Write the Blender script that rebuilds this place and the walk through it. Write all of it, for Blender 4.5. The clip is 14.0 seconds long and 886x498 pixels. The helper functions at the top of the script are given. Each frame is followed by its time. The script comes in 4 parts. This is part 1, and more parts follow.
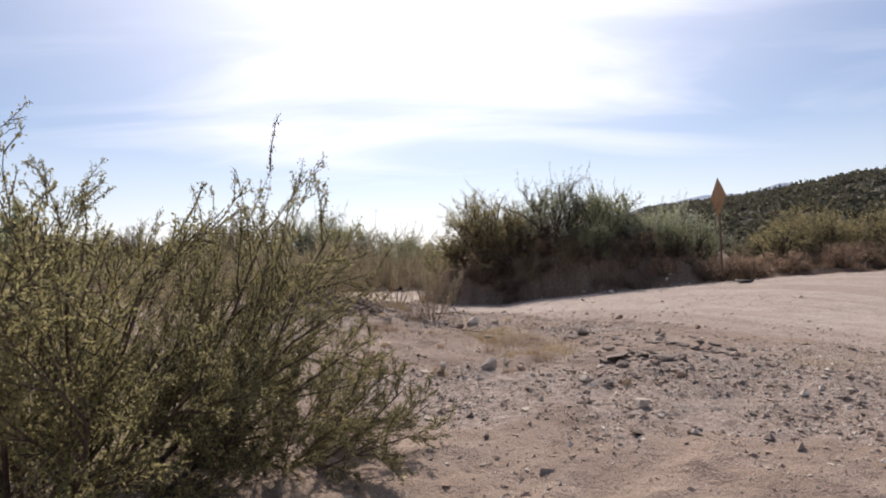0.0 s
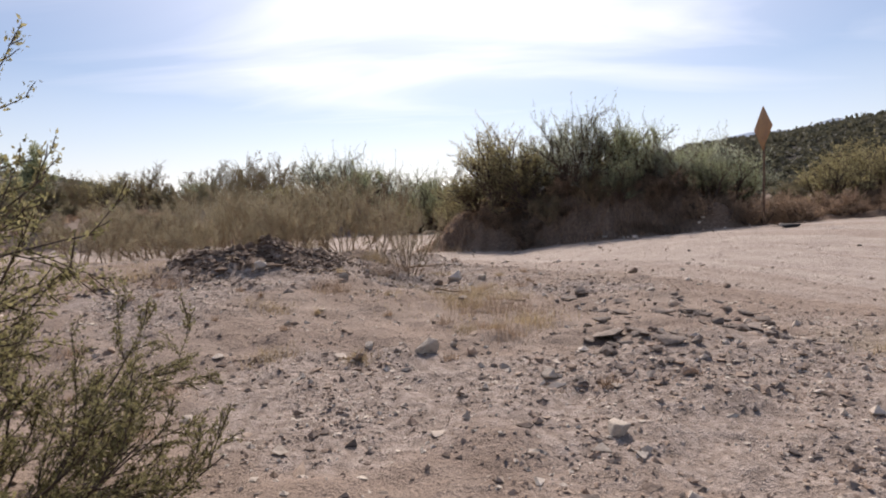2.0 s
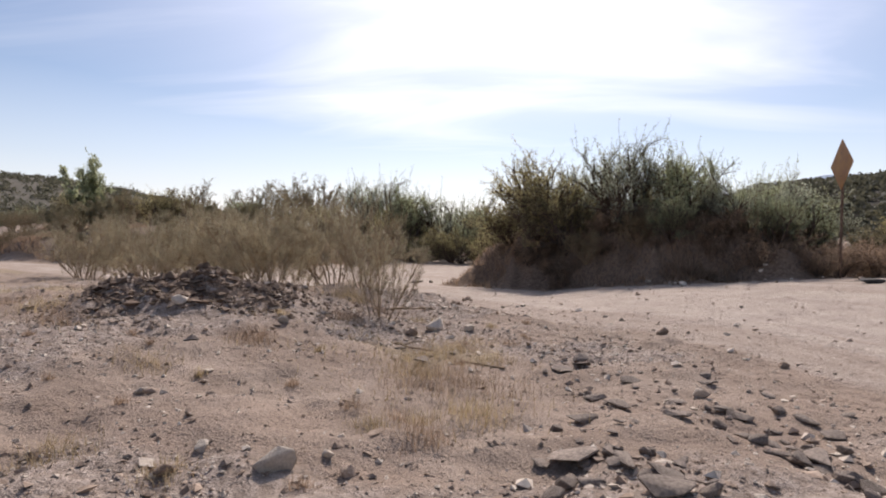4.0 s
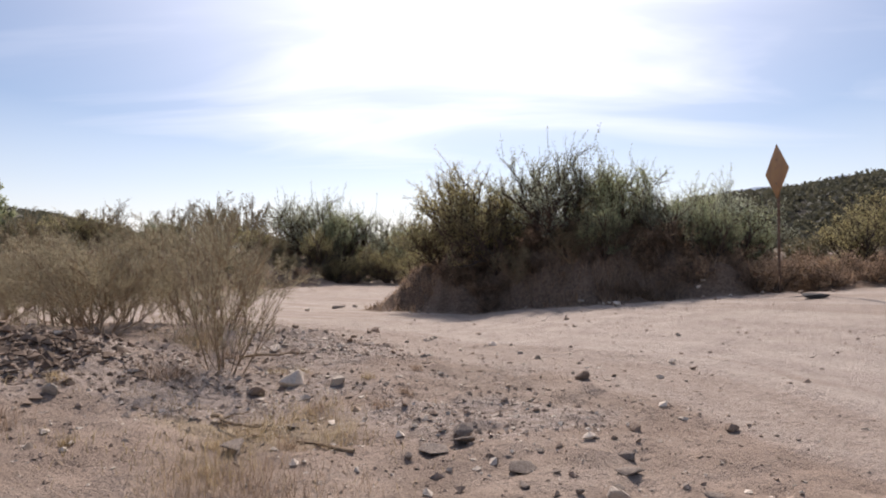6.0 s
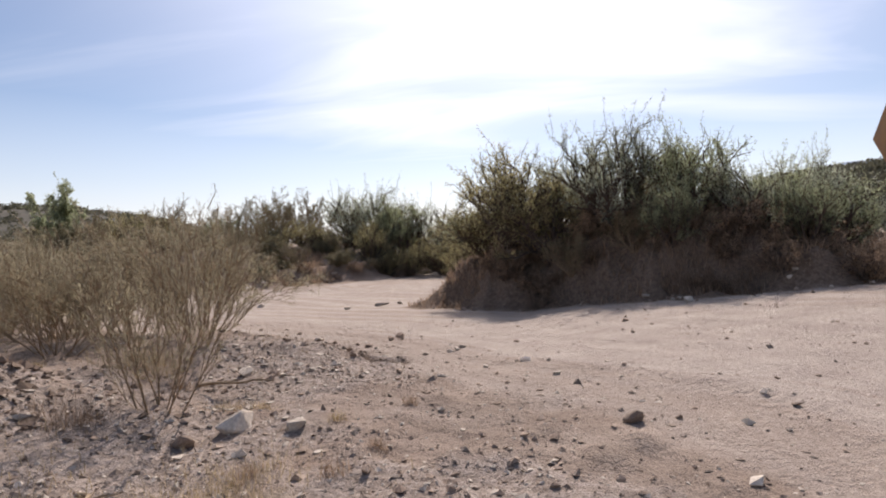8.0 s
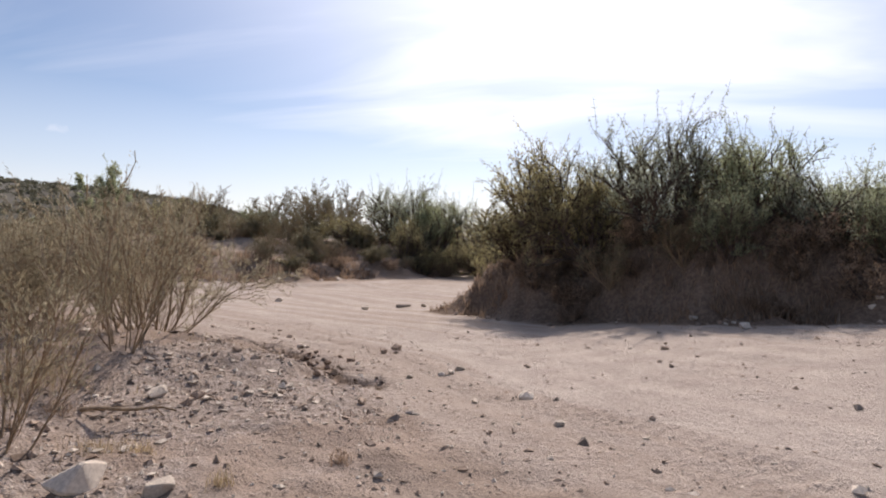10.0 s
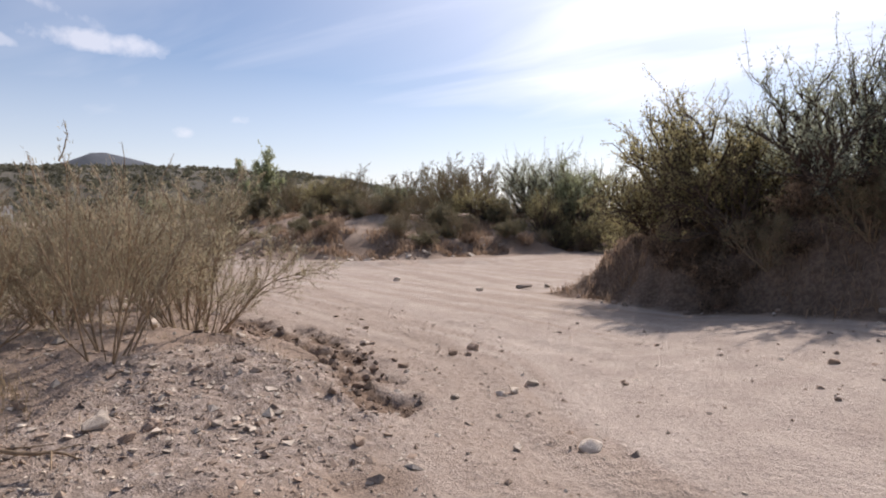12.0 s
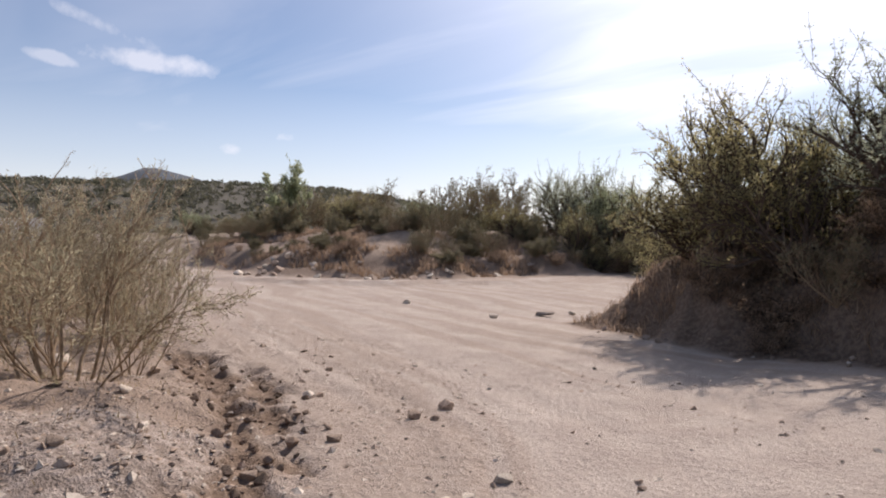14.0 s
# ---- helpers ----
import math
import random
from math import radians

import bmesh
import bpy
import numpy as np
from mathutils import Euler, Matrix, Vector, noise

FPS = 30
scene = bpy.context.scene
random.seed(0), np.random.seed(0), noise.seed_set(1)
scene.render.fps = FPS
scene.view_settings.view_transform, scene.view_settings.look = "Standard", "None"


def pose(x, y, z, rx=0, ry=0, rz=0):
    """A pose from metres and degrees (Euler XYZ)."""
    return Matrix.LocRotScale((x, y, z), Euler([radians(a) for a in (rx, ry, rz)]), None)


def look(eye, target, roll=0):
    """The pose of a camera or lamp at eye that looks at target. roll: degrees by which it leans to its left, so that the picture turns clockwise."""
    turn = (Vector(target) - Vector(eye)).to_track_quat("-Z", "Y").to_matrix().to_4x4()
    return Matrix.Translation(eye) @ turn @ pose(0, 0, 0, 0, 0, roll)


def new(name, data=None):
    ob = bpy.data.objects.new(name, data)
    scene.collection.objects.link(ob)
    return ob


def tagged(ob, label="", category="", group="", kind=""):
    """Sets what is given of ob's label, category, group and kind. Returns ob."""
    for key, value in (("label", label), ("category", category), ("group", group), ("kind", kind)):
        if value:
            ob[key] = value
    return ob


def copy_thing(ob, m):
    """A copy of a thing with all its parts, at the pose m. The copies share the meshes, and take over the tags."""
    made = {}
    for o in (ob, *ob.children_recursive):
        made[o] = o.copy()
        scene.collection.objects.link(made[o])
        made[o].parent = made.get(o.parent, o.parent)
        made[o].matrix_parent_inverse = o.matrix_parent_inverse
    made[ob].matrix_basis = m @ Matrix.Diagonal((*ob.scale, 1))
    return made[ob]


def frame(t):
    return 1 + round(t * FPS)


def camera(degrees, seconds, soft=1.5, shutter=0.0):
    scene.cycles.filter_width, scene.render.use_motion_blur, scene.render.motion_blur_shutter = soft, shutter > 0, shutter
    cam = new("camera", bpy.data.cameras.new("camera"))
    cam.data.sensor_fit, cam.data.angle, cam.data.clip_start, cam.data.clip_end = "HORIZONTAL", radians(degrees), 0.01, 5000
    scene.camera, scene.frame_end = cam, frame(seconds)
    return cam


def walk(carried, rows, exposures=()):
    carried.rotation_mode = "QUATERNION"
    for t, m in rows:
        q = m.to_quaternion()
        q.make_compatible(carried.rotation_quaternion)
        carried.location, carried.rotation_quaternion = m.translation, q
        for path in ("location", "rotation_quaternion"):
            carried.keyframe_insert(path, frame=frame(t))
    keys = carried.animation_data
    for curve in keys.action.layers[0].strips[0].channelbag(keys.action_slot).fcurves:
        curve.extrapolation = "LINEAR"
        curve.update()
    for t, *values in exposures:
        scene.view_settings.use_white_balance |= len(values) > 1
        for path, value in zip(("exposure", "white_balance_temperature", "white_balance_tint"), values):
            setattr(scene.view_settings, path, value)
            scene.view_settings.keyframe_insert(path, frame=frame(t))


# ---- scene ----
cam = camera(73.0, 14.0, soft=2.0)
METRES, EYE, TILT, LEAN, TURN = 12.5, 1.3, 0.7, 1.5, 0.0
ROWS = [
    (0.0, 0.0, 0.0, 0.0, 0.0, 0.0, -0.0),
    (0.5, 0.0167, 0.0343, -0.0, 1.59, -0.43, -0.88),
    (1.0, 0.0325, 0.0709, -0.0001, 2.8, -0.57, -0.95),
    (1.5, 0.0495, 0.1068, 0.0011, -0.17, -0.79, 3.23),
    (2.0, 0.07, 0.1409, -0.0006, 3.3, -5.56, 0.39),
    (2.5, 0.0939, 0.1784, 0.0026, -6.53, -1.06, -0.4),
    (3.0, 0.1066, 0.206, 0.0013, 13.04, -2.88, 0.02),
    (3.5, 0.1211, 0.2441, 0.0007, 11.27, -2.99, -1.28),
    (6.0, 0.1847, 0.4197, 0.005, 3.97, -1.12, -1.02),
    (6.5, 0.193, 0.4531, 0.0037, 12.09, 0.47, 0.76),
    (7.0, 0.2032, 0.4887, 0.0019, 11.68, -4.59, -1.94),
    (7.5, 0.2124, 0.521, 0.0061, 9.48, -2.39, 0.76),
    (10.0, 0.241, 0.6679, 0.0027, 14.93, -2.13, -2.29),
    (10.5, 0.2524, 0.7011, 0.0021, 16.76, -1.13, -0.75),
    (11.0, 0.2633, 0.734, 0.0029, 22.97, -2.93, -0.7),
    (11.5, 0.2646, 0.7726, 0.0035, 20.75, -4.15, 1.43),
    (12.0, 0.2683, 0.8042, 0.0063, 29.3, -5.1, -0.36),
    (12.5, 0.2615, 0.8397, 0.0048, 29.1, -4.41, 0.03),
    (13.0, 0.2593, 0.8729, 0.0038, 29.56, -4.45, 0.52),
    (13.5, 0.2566, 0.9076, 0.0026, 33.91, -7.81, -1.15),
    (14.0, 0.249, 0.943, 0.0029, 33.01, -3.51, -0.99),
]
walk(cam, [(t, pose(0, 0, EYE, TILT, LEAN, TURN) @ pose(METRES * x, METRES * y, METRES * z, 90 + pitch, roll, yaw)) for t, x, y, z, yaw, pitch, roll in ROWS],
     exposures=[(0.0, 0.20, 6560, 18), (14.0, 0.24, 6500, 18)])

# ---- light ----
SUN_UP, SUN_TURN = 42.0, -2.0      # degrees: elevation, clockwise from +y


def node(tree, kind, **values):
    n = tree.nodes.new(kind)
    for key, value in values.items():
        n.inputs[key.replace("_", " ")].default_value = value
    return n


def ramp(tree, stops, fac):
    n = tree.nodes.new("ShaderNodeValToRGB")
    e = n.color_ramp.elements
    e[0].position, e[1].position = stops[0][0], stops[-1][0]
    for p, c in stops[1:-1]:
        e.new(p)
    for k, (p, c) in enumerate(stops):
        e[k].color = (c, c, c, 1) if isinstance(c, (int, float)) else (*c, 1)
    tree.links.new(fac, n.inputs[0])
    return n.outputs[0]


def mathn(tree, op, a, b=None, clamp=False):
    n = tree.nodes.new("ShaderNodeMath")
    n.operation, n.use_clamp = op, clamp
    for k, v in enumerate((a, b)):
        if v is None:
            continue
        if isinstance(v, (int, float)):
            n.inputs[k].default_value = v
        else:
            tree.links.new(v, n.inputs[k])
    return n.outputs[0]


def mixc(tree, fac, a, b):
    n = tree.nodes.new("ShaderNodeMix")
    n.data_type = "RGBA"
    for key, v in ((0, fac), (6, a), (7, b)):
        if isinstance(v, (int, float)):
            n.inputs[key].default_value = v
        elif isinstance(v, tuple):
            n.inputs[key].default_value = (*v, 1)
        else:
            tree.links.new(v, n.inputs[key])
    return n.outputs[2]


# small clouds: azimuth, elevation, half width, half height, slope, density
CLOUDS = [(-58.8, 13.8, 5.5, 1.1, -0.06, 0.8), (-62.5, 16.2, 6.5, 0.8, -0.32, 0.55), (-66.0, 13.2, 2.2, 0.6, -0.15, 0.6), (-52.5, 6.9, 2.0, 0.9, 0.0, 0.9),
          (-47.6, 8.2, 1.6, 0.7, 0.0, 0.85), (-62.7, 7.0, 4.0, 2.2, 0.1, 0.4)]


def make_world():
    world = bpy.data.worlds.new("sky")
    scene.world = world
    world.use_nodes = True
    t = world.node_tree
    bg = t.nodes["Background"]
    sky = t.nodes.new("ShaderNodeTexSky")
    sky.sky_type, sky.sun_disc = "NISHITA", False
    sky.sun_elevation, sky.sun_rotation = radians(SUN_UP), radians(SUN_TURN % 360)
    sky.air_density, sky.dust_density, sky.ozone_density, sky.altitude = 1.05, 0.35, 2.4, 700
    tc = t.nodes.new("ShaderNodeTexCoord")
    sep = t.nodes.new("ShaderNodeSeparateXYZ")
    t.links.new(tc.outputs["Generated"], sep.inputs[0])
    z = mathn(t, "MAXIMUM", sep.outputs[2], 0.02)
    zz = mathn(t, "ADD", z, 0.12)
    comb = t.nodes.new("ShaderNodeCombineXYZ")
    t.links.new(mathn(t, "DIVIDE", sep.outputs[0], zz), comb.inputs[0])
    t.links.new(mathn(t, "DIVIDE", sep.outputs[1], zz), comb.inputs[1])
    # thin streaked cirrus
    mp = t.nodes.new("ShaderNodeMapping")
    mp.inputs["Rotation"].default_value, mp.inputs["Scale"].default_value = (0, 0, 0.35), (0.55, 1.3, 1)
    t.links.new(comb.outputs[0], mp.inputs[0])
    n1 = node(t, "ShaderNodeTexNoise", Scale=0.95, Detail=5, Roughness=0.5, Distortion=0.6)
    t.links.new(mp.outputs[0], n1.inputs[0])
    cirrus = ramp(t, [(0.46, 0.0), (0.62, 0.4), (0.80, 1.0)], n1.outputs[0])
    # small separate clouds, low in the sky beside the hills
    az = mathn(t, "MULTIPLY", mathn(t, "ARCTAN2", sep.outputs[0], sep.outputs[1]), 180 / math.pi)
    el = mathn(t, "MULTIPLY", mathn(t, "ARCSINE", sep.outputs[2]), 180 / math.pi)
    n2 = node(t, "ShaderNodeTexNoise", Scale=16, Detail=6, Roughness=0.6)
    t.links.new(tc.outputs["Generated"], n2.inputs[0])
    puffs = 0.0
    for a, e, wide, high, slope, dense in CLOUDS:
        da = mathn(t, "SUBTRACT", az, a)
        de = mathn(t, "SUBTRACT", mathn(t, "SUBTRACT", el, e), mathn(t, "MULTIPLY", da, slope))
        d = mathn(t, "ADD", mathn(t, "POWER", mathn(t, "DIVIDE", da, wide), 2), mathn(t, "POWER", mathn(t, "DIVIDE", de, high), 2))
        d = mathn(t, "ADD", d, mathn(t, "MULTIPLY", mathn(t, "SUBTRACT", n2.outputs[0], 0.5), 3.4))
        puffs = mathn(t, "MAXIMUM", puffs, mathn(t, "MULTIPLY", ramp(t, [(0.0, 1.0), (1.0, 0.0)], d), dense))
    # thin veil round the sun, where haze scatters forward
    dot = t.nodes.new("ShaderNodeVectorMath")
    dot.operation = "DOT_PRODUCT"
    dot.inputs[1].default_value = sun_way()
    t.links.new(tc.outputs["Generated"], dot.inputs[0])
    near = mathn(t, "POWER", mathn(t, "MAXIMUM", dot.outputs["Value"], 0.0), 6.3)
    cover = mathn(t, "ADD", mathn(t, "MULTIPLY", cirrus, 0.42), mathn(t, "MULTIPLY", near, mathn(t, "ADD", mathn(t, "MULTIPLY", n1.outputs[0], 1.0), 0.42)), True)
    cover = mathn(t, "MAXIMUM", cover, mathn(t, "MULTIPLY", puffs, 0.75))
    low = ramp(t, [(0.0, 0.7), (0.10, 0.35), (0.26, 0.0)], sep.outputs[2])
    cover = mathn(t, "MAXIMUM", cover, low)
    bright = mathn(t, "ADD", mathn(t, "MULTIPLY", near, 11.0), 8.2)
    cloud = t.nodes.new("ShaderNodeCombineColor")
    t.links.new(bright, cloud.inputs[0])
    t.links.new(mathn(t, "MULTIPLY", bright, 1.02), cloud.inputs[1])
    t.links.new(mathn(t, "MULTIPLY", bright, 1.06), cloud.inputs[2])
    clear = t.nodes.new("ShaderNodeVectorMath")
    clear.operation = "SCALE"
    clear.inputs["Scale"].default_value = 0.86
    t.links.new(sky.outputs[0], clear.inputs[0])
    t.links.new(mixc(t, cover, clear.outputs[0], cloud.outputs[0]), bg.inputs[0])
    bg.inputs[1].default_value = 0.1


def sun_way():
    a, e = radians(SUN_TURN), radians(SUN_UP)
    return (math.sin(a) * math.cos(e), math.cos(a) * math.cos(e), math.sin(e))


make_world()
sun = new("sun", bpy.data.lights.new("sun", "SUN"))
sun.data.energy, sun.data.angle, sun.data.color = 3.9, radians(0.6), (1.0, 0.93, 0.82)
sun.matrix_world = look(tuple(60 * c for c in sun_way()), (0, 0, 0))


# ---- materials ----
def material(name, rough=0.9):
    m = bpy.data.materials.new(name)
    m.use_nodes = True
    t = m.node_tree
    b = t.nodes["Principled BSDF"]
    b.inputs["Roughness"].default_value = rough
    b.inputs["Specular IOR Level"].default_value = 0.25
    return m, t, b


def place(t):
    tc = t.nodes.new("ShaderNodeTexCoord")
    return tc.outputs["Object"]


def noise_tex(t, co, scale, detail=5, rough=0.6):
    n = node(t, "ShaderNodeTexNoise", Scale=scale, Detail=detail, Roughness=rough)
    t.links.new(co, n.inputs[0])
    return n.outputs[0]


def bump(t, b, height, strength, distance):
    n = node(t, "ShaderNodeBump", Strength=strength, Distance=distance)
    t.links.new(height, n.inputs["Height"])
    t.links.new(n.outputs[0], b.inputs["Normal"])


def ground_material():
    m, t, b = material("desert_dirt", 0.95)
    geo = t.nodes.new("ShaderNodeNewGeometry")
    co = geo.outputs["Position"]
    big, mid, fine, grit = noise_tex(t, co, 0.28), noise_tex(t, co, 1.7), noise_tex(t, co, 14), noise_tex(t, co, 75, 3)
    dirt = mixc(t, ramp(t, [(0.35, 0.0), (0.66, 1.0)], mid), (0.25, 0.187, 0.143), (0.385, 0.30, 0.238))
    dirt = mixc(t, ramp(t, [(0.42, 0.0), (0.62, 0.75)], big), dirt, (0.345, 0.253, 0.193))
    road = mixc(t, ramp(t, [(0.35, 0.0), (0.65, 1.0)], mid), (0.41, 0.332, 0.277), (0.495, 0.413, 0.348))
    gravel = mixc(t, ramp(t, [(0.4, 0.0), (0.6, 1.0)], fine), (0.27, 0.21, 0.168), (0.42, 0.34, 0.285))
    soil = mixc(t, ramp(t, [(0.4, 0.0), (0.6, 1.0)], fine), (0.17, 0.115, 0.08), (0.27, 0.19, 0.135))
    straw = mixc(t, ramp(t, [(0.4, 0.0), (0.6, 1.0)], fine), (0.26, 0.195, 0.13), (0.37, 0.29, 0.20))
    far = mixc(t, ramp(t, [(0.4, 0.0), (0.62, 1.0)], mid), (0.26, 0.20, 0.14), (0.33, 0.26, 0.19))

    def mask(name, edge):
        a = t.nodes.new("ShaderNodeAttribute")
        a.attribute_name = name
        s = mathn(t, "ADD", a.outputs["Fac"], mathn(t, "MULTIPLY", mathn(t, "SUBTRACT", mid, 0.5), edge))
        return ramp(t, [(0.25, 0.0), (0.75, 1.0)], s)

    col = mixc(t, mask("far", 0.4), dirt, far)
    col = mixc(t, mask("straw", 1.2), col, straw)
    col = mixc(t, mask("gravel", 1.3), col, gravel)
    col = mixc(t, mask("road", 0.7), col, road)
    rut = mixc(t, ramp(t, [(0.35, 0.0), (0.65, 1.0)], fine), (0.295, 0.22, 0.168), (0.415, 0.325, 0.26))
    col = mixc(t, mathn(t, "MULTIPLY", mask("lane", 0.9), 0.6), col, rut)
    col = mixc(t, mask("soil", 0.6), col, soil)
    speck = ramp(t, [(0.34, 0.4), (0.45, 0.95), (0.60, 1.0), (0.70, 1.45)], grit)
    mul = t.nodes.new("ShaderNodeMix")
    mul.data_type, mul.blend_type = "RGBA", "MULTIPLY"
    mul.inputs[0].default_value = 0.8
    t.links.new(col, mul.inputs[6])
    t.links.new(speck, mul.inputs[7])
    t.links.new(mul.outputs[2], b.inputs["Base Color"])
    h = mathn(t, "ADD", mathn(t, "MULTIPLY", fine, 0.7), mathn(t, "MULTIPLY", grit, 0.35))
    bump(t, b, h, 0.8, 0.07)
    return m


def stone_material(name, dark, light, rough=0.85):
    m, t, b = material(name, rough)
    co = place(t)
    info = t.nodes.new("ShaderNodeObjectInfo")
    geo = t.nodes.new("ShaderNodeNewGeometry")
    n = noise_tex(t, co, 9)
    col = mixc(t, ramp(t, [(0.35, 0.0), (0.65, 1.0)], n), dark, light)
    shade = mathn(t, "ADD", mathn(t, "MULTIPLY", mathn(t, "ADD", info.outputs["Random"], geo.outputs["Random Per Island"]), 0.38), 0.64)
    hsv = t.nodes.new("ShaderNodeHueSaturation")
    t.links.new(shade, hsv.inputs["Value"])
    t.links.new(col, hsv.inputs["Color"])
    t.links.new(hsv.outputs[0], b.inputs["Base Color"])
    bump(t, b, noise_tex(t, co, 45), 0.5, 0.02)
    return m


def leaf_material(name, a, c, back=0.45):
    m, t, b = material(name, 0.6)
    geo = t.nodes.new("ShaderNodeNewGeometry")
    info = t.nodes.new("ShaderNodeObjectInfo")
    col = mixc(t, geo.outputs["Random Per Island"], a, c)
    patch = noise_tex(t, place(t), 1.3, 3)
    hsv = t.nodes.new("ShaderNodeHueSaturation")
    v = mathn(t, "ADD", mathn(t, "MULTIPLY", info.outputs["Random"], 0.3), mathn(t, "ADD", mathn(t, "MULTIPLY", patch, 0.8), 0.45))
    t.links.new(v, hsv.inputs["Value"])
    t.links.new(col, hsv.inputs["Color"])
    t.links.new(hsv.outputs[0], b.inputs["Base Color"])
    tr = t.nodes.new("ShaderNodeBsdfTranslucent")
    t.links.new(hsv.outputs[0], tr.inputs[0])
    mx = t.nodes.new("ShaderNodeMixShader")
    mx.inputs[0].default_value = back
    t.links.new(b.outputs[0], mx.inputs[1])
    t.links.new(tr.outputs[0], mx.inputs[2])
    t.links.new(mx.outputs[0], t.nodes["Material Output"].inputs[0])
    return m


def bark_material(name, a, c):
    m, t, b = material(name, 0.9)
    co = place(t)
    t.links.new(mixc(t, ramp(t, [(0.35, 0.0), (0.65, 1.0)], noise_tex(t, co, 18)), a, c), b.inputs["Base Color"])
    bump(t, b, noise_tex(t, co, 60), 0.6, 0.01)
    return m


def hill_material(name, a, c, d):
    m, t, b = material(name, 1.0)
    geo = t.nodes.new("ShaderNodeNewGeometry")
    co = geo.outputs["Position"]
    col = mixc(t, ramp(t, [(0.4, 0.0), (0.6, 1.0)], noise_tex(t, co, 0.035)), a, c)
    col = mixc(t, ramp(t, [(0.48, 0.0), (0.56, 0.8)], noise_tex(t, co, 0.25, 6)), col, d)
    t.links.new(col, b.inputs["Base Color"])
    return m


def sign_material():
    m, t, b = material("weathered_yellow_paint", 0.55)
    co = place(t)
    col = mixc(t, ramp(t, [(0.4, 0.0), (0.62, 1.0)], noise_tex(t, co, 2.2)), (0.30, 0.135, 0.03), (0.22, 0.095, 0.03))
    col = mixc(t, ramp(t, [(0.60, 0.0), (0.70, 0.9)], noise_tex(t, co, 7)), col, (0.22, 0.09, 0.04))
    t.links.new(col, b.inputs["Base Color"])
    return m


MAT_GROUND = ground_material()
MAT_ROCK = stone_material("grey_brown_rock", (0.29, 0.205, 0.15), (0.47, 0.36, 0.275))
MAT_PALE = stone_material("pale_rock", (0.50, 0.415, 0.335), (0.68, 0.585, 0.48))
MAT_DARK = stone_material("dark_broken_asphalt", (0.165, 0.13, 0.105), (0.31, 0.25, 0.205))
MAT_CLOD = stone_material("brown_earth_clod", (0.15, 0.105, 0.075), (0.27, 0.195, 0.145), 0.95)
MAT_BARK = bark_material("dark_bark", (0.06, 0.042, 0.032), (0.15, 0.11, 0.085))
MAT_TWIG = bark_material("dry_twig", (0.20, 0.14, 0.09), (0.38, 0.28, 0.18))
MAT_CREOSOTE = leaf_material("creosote_leaf", (0.185, 0.172, 0.075), (0.35, 0.31, 0.16), 0.58)
MAT_GREY = leaf_material("grey_green_leaf", (0.31, 0.33, 0.235), (0.50, 0.52, 0.39), 0.65)
MAT_GREEN = leaf_material("mesquite_leaf", (0.25, 0.275, 0.16), (0.42, 0.44, 0.27), 0.65)
MAT_YELLOW = leaf_material("yellow_green_leaf", (0.33, 0.295, 0.14), (0.54, 0.47, 0.25), 0.65)
MAT_STRAW = leaf_material("straw_stem", (0.36, 0.27, 0.15), (0.55, 0.43, 0.26), 0.4)
MAT_BROOM = leaf_material("broom_green_straw", (0.30, 0.27, 0.17), (0.48, 0.42, 0.29), 0.6)
MAT_BROWN = leaf_material("dry_brown_grass", (0.24, 0.165, 0.112), (0.44, 0.32, 0.225), 0.5)
MAT_SCRUB = leaf_material("far_scrub_leaf", (0.16, 0.145, 0.085), (0.27, 0.235, 0.145), 0.4)
# olive leaf tones darker than far_scrub_leaf, used for scrub on both hills
MAT_HILL_SCRUB = leaf_material("dark_hill_scrub_leaf", (0.095, 0.094, 0.064), (0.16, 0.15, 0.10), 0.4)
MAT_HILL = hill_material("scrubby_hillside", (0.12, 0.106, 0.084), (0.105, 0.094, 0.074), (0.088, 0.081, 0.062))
# darker copy of the hillside: the unlit slope's shade is put into its colour
MAT_HILL_SHADED = hill_material("shaded_hillside", (0.085, 0.07, 0.06), (0.07, 0.062, 0.05), (0.056, 0.052, 0.042))
# distance haze is painted into this pale blue base colour
MAT_FAR = hill_material("hazed_far_mountain", (0.30, 0.36, 0.45), (0.27, 0.33, 0.42), (0.25, 0.31, 0.40))
# grey-blue cast of the distant air, put into the peak's own colour
MAT_PEAK = hill_material("hazed_peak", (0.105, 0.115, 0.13), (0.09, 0.10, 0.115), (0.08, 0.088, 0.10))
MAT_SIGN = sign_material()
MAT_POST = bark_material("rusty_steel", (0.10, 0.06, 0.04), (0.18, 0.12, 0.09))


# ---- the lie of the land ----
def lattice(x, y, seed):
    """Smooth value noise in -1..1 on arrays."""
    xi, yi = np.floor(x).astype(np.int64), np.floor(y).astype(np.int64)
    fx, fy = x - xi, y - yi
    fx, fy = fx * fx * (3 - 2 * fx), fy * fy * (3 - 2 * fy)

    def h(a, b):
        v = (a * 374761393 + b * 668265263 + seed * 974634777) & 0x7FFFFFFF
        v = ((v ^ (v >> 13)) * 1274126177) & 0x7FFFFFFF
        return ((v ^ (v >> 16)) & 0xFFFF) / 32767.5 - 1

    a = h(xi, yi) * (1 - fx) + h(xi + 1, yi) * fx
    b = h(xi, yi + 1) * (1 - fx) + h(xi + 1, yi + 1) * fx
    return a * (1 - fy) + b * fy


def fbm(x, y, size, seed, octaves=4):
    out, amp = 0.0, 1.0
    for k in range(octaves):
        out = out + amp * lattice(x / size * 2 ** k + 37.1 * k, y / size * 2 ** k - 11.7 * k, seed + k)
        amp *= 0.5
    return out


